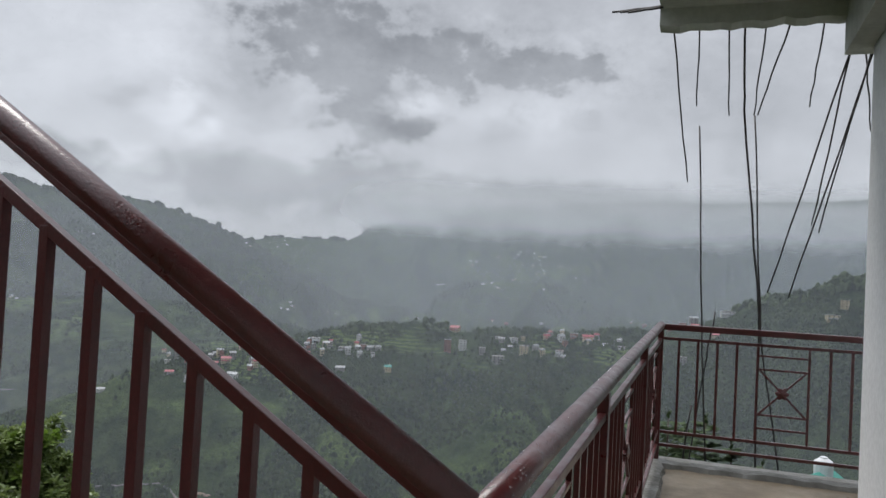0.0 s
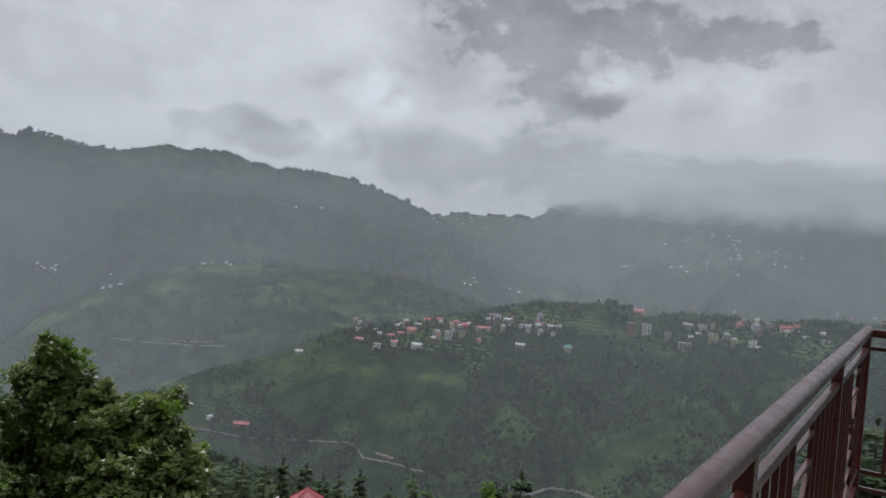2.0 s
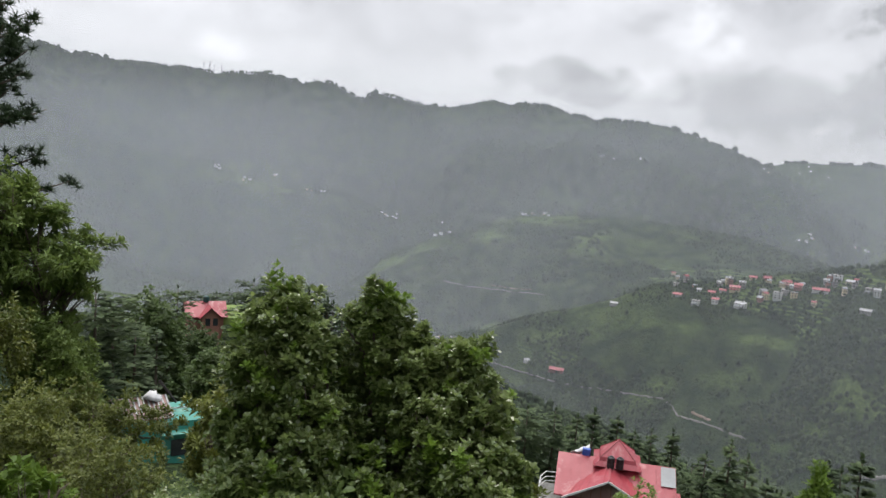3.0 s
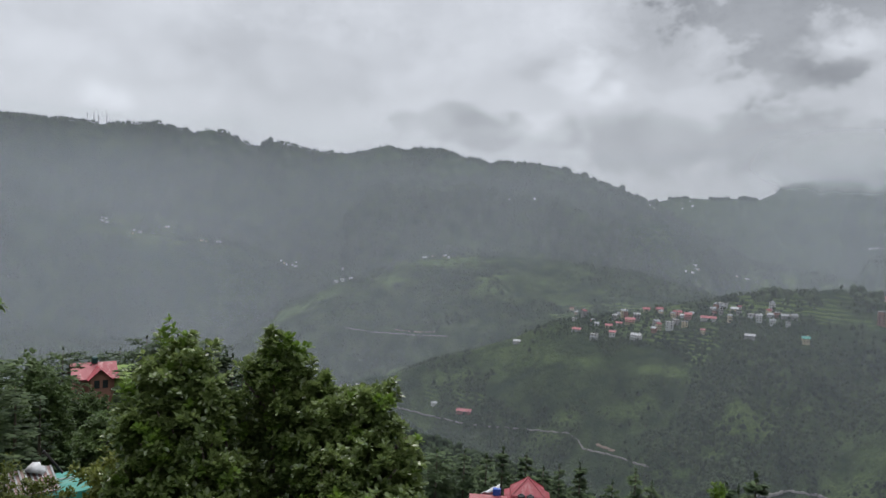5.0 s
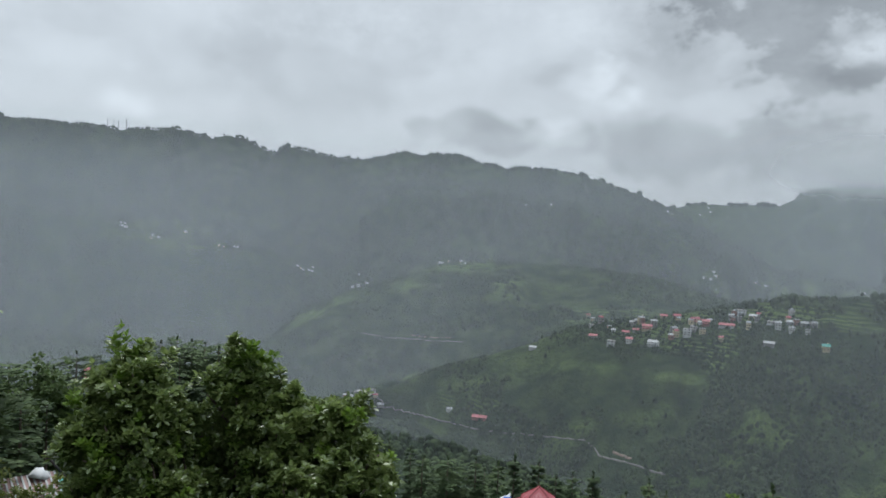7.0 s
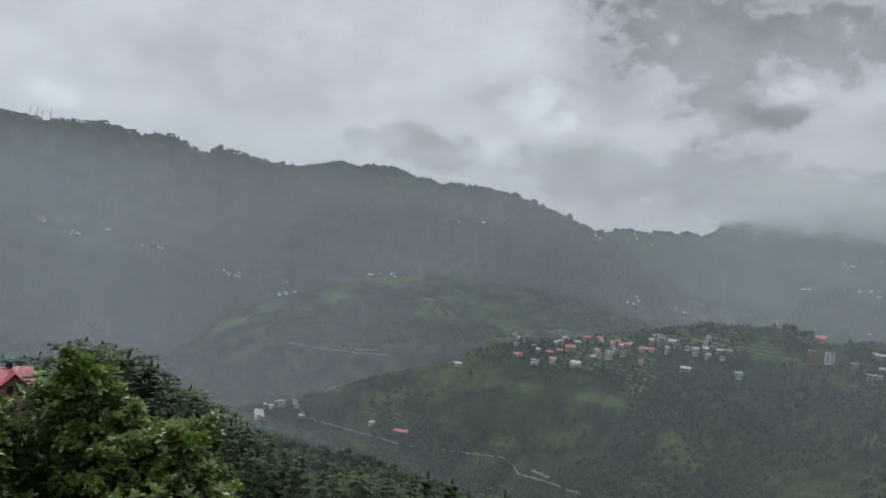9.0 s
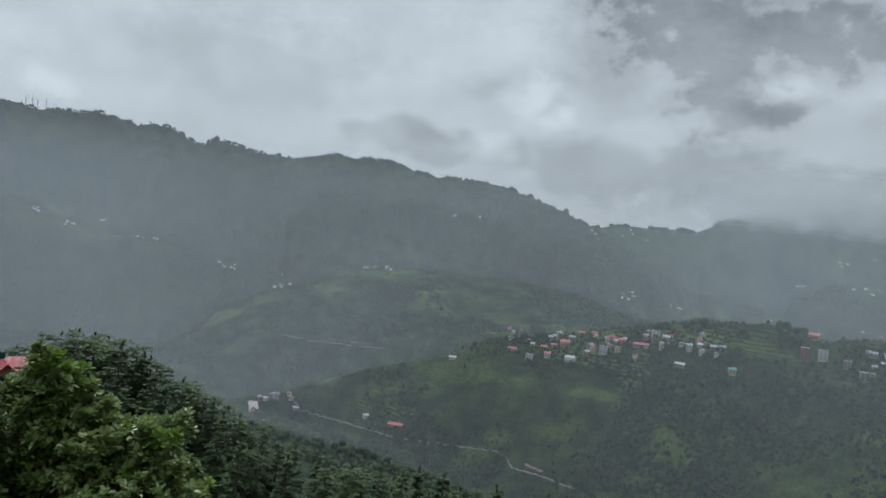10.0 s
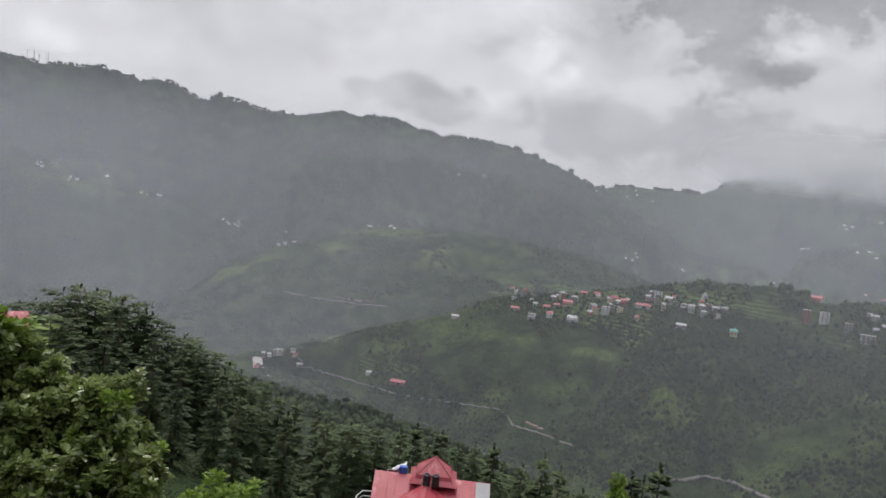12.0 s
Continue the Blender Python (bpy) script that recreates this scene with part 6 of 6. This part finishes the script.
def far_red_house():
    p = O + toward(54.0, -11.9, 99)
    m = pose(p.x, p.y, p.z + 0.35, 0, 0, 62) @ Matrix.Diagonal((0.64, 0.64, 0.64, 1))
    t = thing("hill_house", "brick house with a bright red tin roof among cedars", "house", m)
    part("wall", gable_walls(6.4, 5.2, -9, -0.2, 1.9), M_HOUSE_BRICK, t)
    part("roof", gable_roof(6.4, 5.2, -0.2, 1.9, 0.7, 0.12), M_ROOF_RED, t)
    cross = gable_roof(3.4, 3.2, -0.2, 1.5, 0.5, 0.12)
    cross.v = [Vector((p_.y + 0.6, p_.x - 2.6, p_.z)) for p_ in cross.v]
    part("porch_roof", cross, M_ROOF_RED, t)
    part("porch_wall", Shape().box(-1.0, -4.2, -9, 2.2, -2.6, -0.2).add([(-1.0, -4.2, -0.2), (2.2, -4.2, -0.2), (0.6, -4.2, 1.3)], [(0, 1, 2)]), M_HOUSE_BRICK, t)
    for x in (-0.4, 1.0):
        part("window", Shape().box(x, -4.28, -2.2, x + 0.9, -4.15, -0.8), M_DARK, t)
    tank = thing("water_tank", "dark green plastic water tank on a red roof", "water tank", m @ pose(0.2, 0, 1.55), "roof tanks")
    part("body", Shape().tube([(0, 0, 0), (0, 0, 0.5), (0, 0, 1.0), (0, 0, 1.2)], [0.55, 0.57, 0.55, 0.3], 14), M_TANK_GREEN, tank)


far_red_house()


def teal_house():
    p = O + toward(57.2, -18.5, 34)
    m = pose(p.x, p.y, p.z, 0, 0, 70) @ Matrix.Diagonal((0.56, 0.56, 0.56, 1))
    t = thing("teal_house", "teal painted house with a striped brown tin roof", "house", m)
    part("wall", Shape().box(-2.6, -2.2, -9, 2.6, 2.2, -0.4), M_ROOF_TEAL, t, "teal painted walls")
    part("roof", gable_roof(3.2, 4.4, -0.35, 0.8, 0.3, 0.06).moved(Matrix.Translation((-1.3, 0.5, 0.35))), M_ROOF_BROWN, t)
    for k in range(12):
        x = -3.1 + 0.33 * k
        part("roof_rib", Shape().bar((x, -2.05, -0.08), (x, 0.45, 0.83), 0.12, 0.05), M_ROOF_GREY, t, "worn pale rib")
    part("lean_to_roof", Shape().add([(-0.3, -2.7, -1.15), (3.0, -2.7, -1.15), (3.0, 0.2, -0.25), (-0.3, 0.2, -0.25), (-0.3, -2.7, -1.25), (3.0, -2.7, -1.25), (3.0, 0.2, -0.35), (-0.3, 0.2, -0.35)],
         [(0, 1, 2, 3), (7, 6, 5, 4), (0, 4, 5, 1), (1, 5, 6, 2), (2, 6, 7, 3), (3, 7, 4, 0)]), M_ROOF_TEAL, t)
    part("fascia", Shape().bar((-2.8, 0.22, -0.22), (3.0, 0.22, -0.22), 0.06, 0.14), M_HOUSE_WHITE, t, "white board")
    part("window", Shape().box(0.4, -2.26, -2.9, 1.8, -2.18, -1.7), M_DARK, t)
    part("ridge_pipe", Shape().tube([(1.3, 0.3, 0.2), (0.1, 0.6, 1.9)], 0.09, 7), M_STEEL, t)
    c = Shape().tube([(-0.5, 0.1, 0.55), (-0.4, 0.2, 0.8), (-0.3, 0.25, 1.05), (-0.2, 0.3, 1.15)], [0.7, 0.62, 0.42, 0.15], 11)
    rnd = random.Random(3)
    c.v = [q + Vector((rnd.uniform(-.1, .1), rnd.uniform(-.1, .1), rnd.uniform(-.08, .08))) for q in c.v]
    ob = new("tarpaulin", c.mesh("tarpaulin", M_CLOTH_WHITE, False))
    ob.matrix_basis = m
    tagged(ob, "white tarpaulin bundle on a brown tin roof", "tarpaulin")


teal_house()


def ribbon(name, label, mat, stops, width, lift=0.25, category="road"):
    """A hill road that follows the ground; stops are bearing, rise pairs along it."""
    pts = []
    for (b0, e0), (b1, e1) in zip(stops, stops[1:]):
        for k in range(12):
            b, e = b0 + (b1 - b0) * k / 12, e0 + (e1 - e0) * k / 12
            r = meet(b, e)
            if r:
                pts.append(on_ground(b, r))
    s = Shape()
    for i, p in enumerate(pts):
        d = (pts[min(i + 1, len(pts) - 1)] - pts[max(i - 1, 0)])
        side = Vector((-d.y, d.x, 0)).normalized() * width / 2
        s.v += [p + side + Vector((0, 0, lift)), p - side + Vector((0, 0, lift)), p - side * 1.15 - Vector((0, 0, 1.0)), p + side * 1.15 - Vector((0, 0, 1.0))]
    for i in range(len(pts) - 1):
        a, b = 4 * i, 4 * i + 4
        s.f += [(a, a + 1, b + 1, b), (a + 1, a + 2, b + 2, b + 1), (a + 3, a, b, b + 3)]
    return tagged(new(name, s.mesh(name, mat, False)), label, category, kind="structure")


ribbon("road_valley", "pale wet hill road winding through the valley", M_TOWN, [(38.3, -14.0), (36.2, -15.2), (35.0, -15.7)], 9)
ribbon("road_hairpin", "pale wet hill road winding through the valley", M_ROAD, [(35.2, -14.0), (33.2, -14.3), (31.1, -14.7), (27, -15.4), (23, -15.5), (19.4, -15.5), (18.9, -15.8), (18.2, -16.5), (16.2, -16.7), (13.1, -17.3)], 2.3)
ribbon("road_lower", "pale wet hill road winding through the valley", M_ROAD, [(6.5, -18.1), (5.4, -17.9), (4.4, -17.4), (3.4, -17.3), (2.4, -17.3), (1.4, -17.5), (-0.5, -17.8), (-3.4, -17.8)], 4.2)
ribbon("road_ridge", "pale road cut across the wooded ridge", M_ROAD, [(36.5, -8.7), (34.5, -9.0), (31.2, -9.1), (28.6, -9.1)], 3.4)
ribbon("earth_cut", "bare brown earth cut above a road", M_EARTH, [(17.2, -16.1), (16.4, -16.3), (15.9, -16.45)], 4)
ribbon("earth_bank", "bare brown earth cut above a road", M_EARTH, [(32.8, -8.75), (31.2, -8.85), (29.6, -8.8)], 5)


# ---- the far woods: uncounted trees over the slopes ----
def woods(name, label, places, seed, kind_of, mat=M_WOODS):
    """One mesh of many small rough crowns; places: (bearing, distance, height)."""
    rnd = np.random.RandomState(seed)
    b = np.array([p[0] for p in places])
    r = np.array([p[1] for p in places])
    h = np.array([p[2] for p in places])
    z = height(b, r)
    x, y = O.x - np.sin(np.radians(b)) * r, O.y + np.cos(np.radians(b)) * r
    n = len(b)
    sides = 5
    rings = [(0.12, 0.46), (0.66, 0.42)] if kind_of == "round" else [(0.08, 0.30), (0.30, 0.26), (0.55, 0.17)]
    nv = sides * len(rings) + 1
    co = np.zeros((n, nv, 3), dtype=np.float32)
    for k, (hz, wr) in enumerate(rings):
        for s in range(sides):
            a = 2 * np.pi * (s + 0.5 * (k % 2)) / sides + rnd.uniform(-0.3, 0.3, n)
            w = wr * h * rnd.uniform(0.45, 1.4, n)
            co[:, k * sides + s, 0] = x + np.cos(a) * w
            co[:, k * sides + s, 1] = y + np.sin(a) * w
            co[:, k * sides + s, 2] = z + h * (hz + rnd.uniform(-0.08, 0.08, n)) - 0.8
    co[:, -1, 0], co[:, -1, 1], co[:, -1, 2] = x + 0.1 * h * rnd.uniform(-1, 1, n), y, z + h * rnd.uniform(0.92, 1.08, n) - 0.8
    f = []
    for k in range(len(rings) - 1):
        for s in range(sides):
            a0, a1 = k * sides + s, k * sides + (s + 1) % sides
            f += [(a0, a1, a1 + sides), (a0, a1 + sides, a0 + sides)]
    last = (len(rings) - 1) * sides
    f += [(last + s, last + (s + 1) % sides, nv - 1) for s in range(sides)]
    f = np.array(f, dtype=np.int32)
    tri = (f[None] + (np.arange(n, dtype=np.int32) * nv)[:, None, None]).reshape(-1, 3)
    me = bpy.data.meshes.new(name)
    me.vertices.add(n * nv)
    me.vertices.foreach_set("co", co.reshape(-1))
    me.loops.add(tri.size)
    me.loops.foreach_set("vertex_index", tri.ravel())
    me.polygons.add(len(tri))
    me.polygons.foreach_set("loop_start", np.arange(0, tri.size, 3, dtype=np.int32))
    me.materials.append(mat)
    me.update(calc_edges=True)
    return tagged(new(name, me), label, "woods", kind="stuff")


def scatter(seed, n, b0, b1, r0, r1, h0, h1, thin):
    rnd = np.random.RandomState(seed)
    b, r = rnd.uniform(b0, b1, n), rnd.uniform(r0, r1, n)
    x, y = -np.sin(np.radians(b)) * r, np.cos(np.radians(b)) * r
    meadow, terrace = open_land(b, r, height(b, r))
    keep = (fbm(x / 90, y / 90, 3, seed) > thin) & (rnd.uniform(0, 1, n) > np.maximum(0.85 * meadow, 0.8 * terrace))
    h = rnd.uniform(h0, h1, n) * (1 + 0.3 * fbm(x / 50, y / 50, 2, seed + 3))
    return list(zip(b[keep], r[keep], h[keep]))


woods("woods_spur", "scrub and trees over the village spur", scatter(1, 52000, -34, 38, 430, 900, 1.6, 5.0, -0.12) + scatter(9, 14000, -34, 38, 430, 880, 0.8, 2.2, -9), 1, "round")
woods("woods_spur_cedars", "dark cedars scattered over the village spur", scatter(2, 2200, -34, 30, 560, 890, 4.5, 8, 0.15), 2, "pointed")
woods("woods_valley", "scrub of the near valley side", scatter(3, 8000, -34, 70, 180, 520, 2.2, 5.5, -0.2), 3, "round")
woods("woods_foothill", "scrub and trees over the foothill", scatter(14, 15000, 2, 60, 1080, 1620, 2.5, 6.0, -0.3), 14, "round")
woods("woods_ridge", "forest over the main ridge", scatter(4, 26000, 2, 72, 1620, 2330, 4, 8, -0.45), 4, "round", M_RIDGE_HAZED)


def skyline(seed, n, b0, b1, r0, r1, h0, h1, thin, depth):
    """Places along the highest line of a ridge between two distances."""
    rnd = np.random.RandomState(seed)
    line_b = np.arange(b0, b1, 0.25)
    rr = np.arange(r0, r1, 10.0)
    line_r = np.array([rr[np.argmax((height(np.full(len(rr), b), rr) - O.z) / rr)] for b in line_b])
    b = rnd.uniform(b0, b1, n)
    r = np.interp(b, line_b, line_r) + rnd.uniform(-depth, depth * 0.3, n)
    keep = fbm(b * 1.7, b * 0, 3, seed) > thin
    h = rnd.uniform(h0, h1, n) * (1 + 0.5 * fbm(b * 2.5, b * 0, 2, seed + 3))
    return list(zip(b[keep], r[keep], h[keep]))


woods("woods_ridge_crest", "trees along the skyline of the main ridge", skyline(5, 2600, 6, 72, 1500, 2420, 3.0, 7.5, -0.25, 14) + skyline(6, 260, 12, 26, 1500, 2420, 7, 13, 0.0, 8), 5, "round", M_RIDGE_HAZED)
woods("woods_saddle_crest", "trees along the skyline of the far saddle", skyline(15, 900, 3, 16, 3300, 3900, 7, 15, -0.2, 20), 15, "round", M_RIDGE_HAZED)
woods("woods_spur_crest", "trees along the crest of the village spur", scatter(7, 1000, -34, 12, 835, 870, 4.5, 9, -0.05), 6, "round")
woods("woods_far", "forest of the middle hill", scatter(8, 4500, -34, 3, 2300, 2700, 6, 11, -0.1), 7, "round", M_RIDGE_HAZED)


def masts():
    for k, b in enumerate((54.6, 54.2, 53.9, 53.4)):
        r = 2290
        p = on_ground(b, r)
        t = thing("mast", "thin grey radio mast on the ridge", "mast", pose(p.x, p.y, p.z), "ridge masts")
        part("pole", Shape().tube([(0, 0, -2), (0, 0, 32 + 6 * (k % 2))], [0.8, 0.6], 6), M_STEEL, t)
        part("antenna", Shape().box(-0.8, -0.8, 26, 0.8, 0.8, 29), M_STEEL, t)


masts()
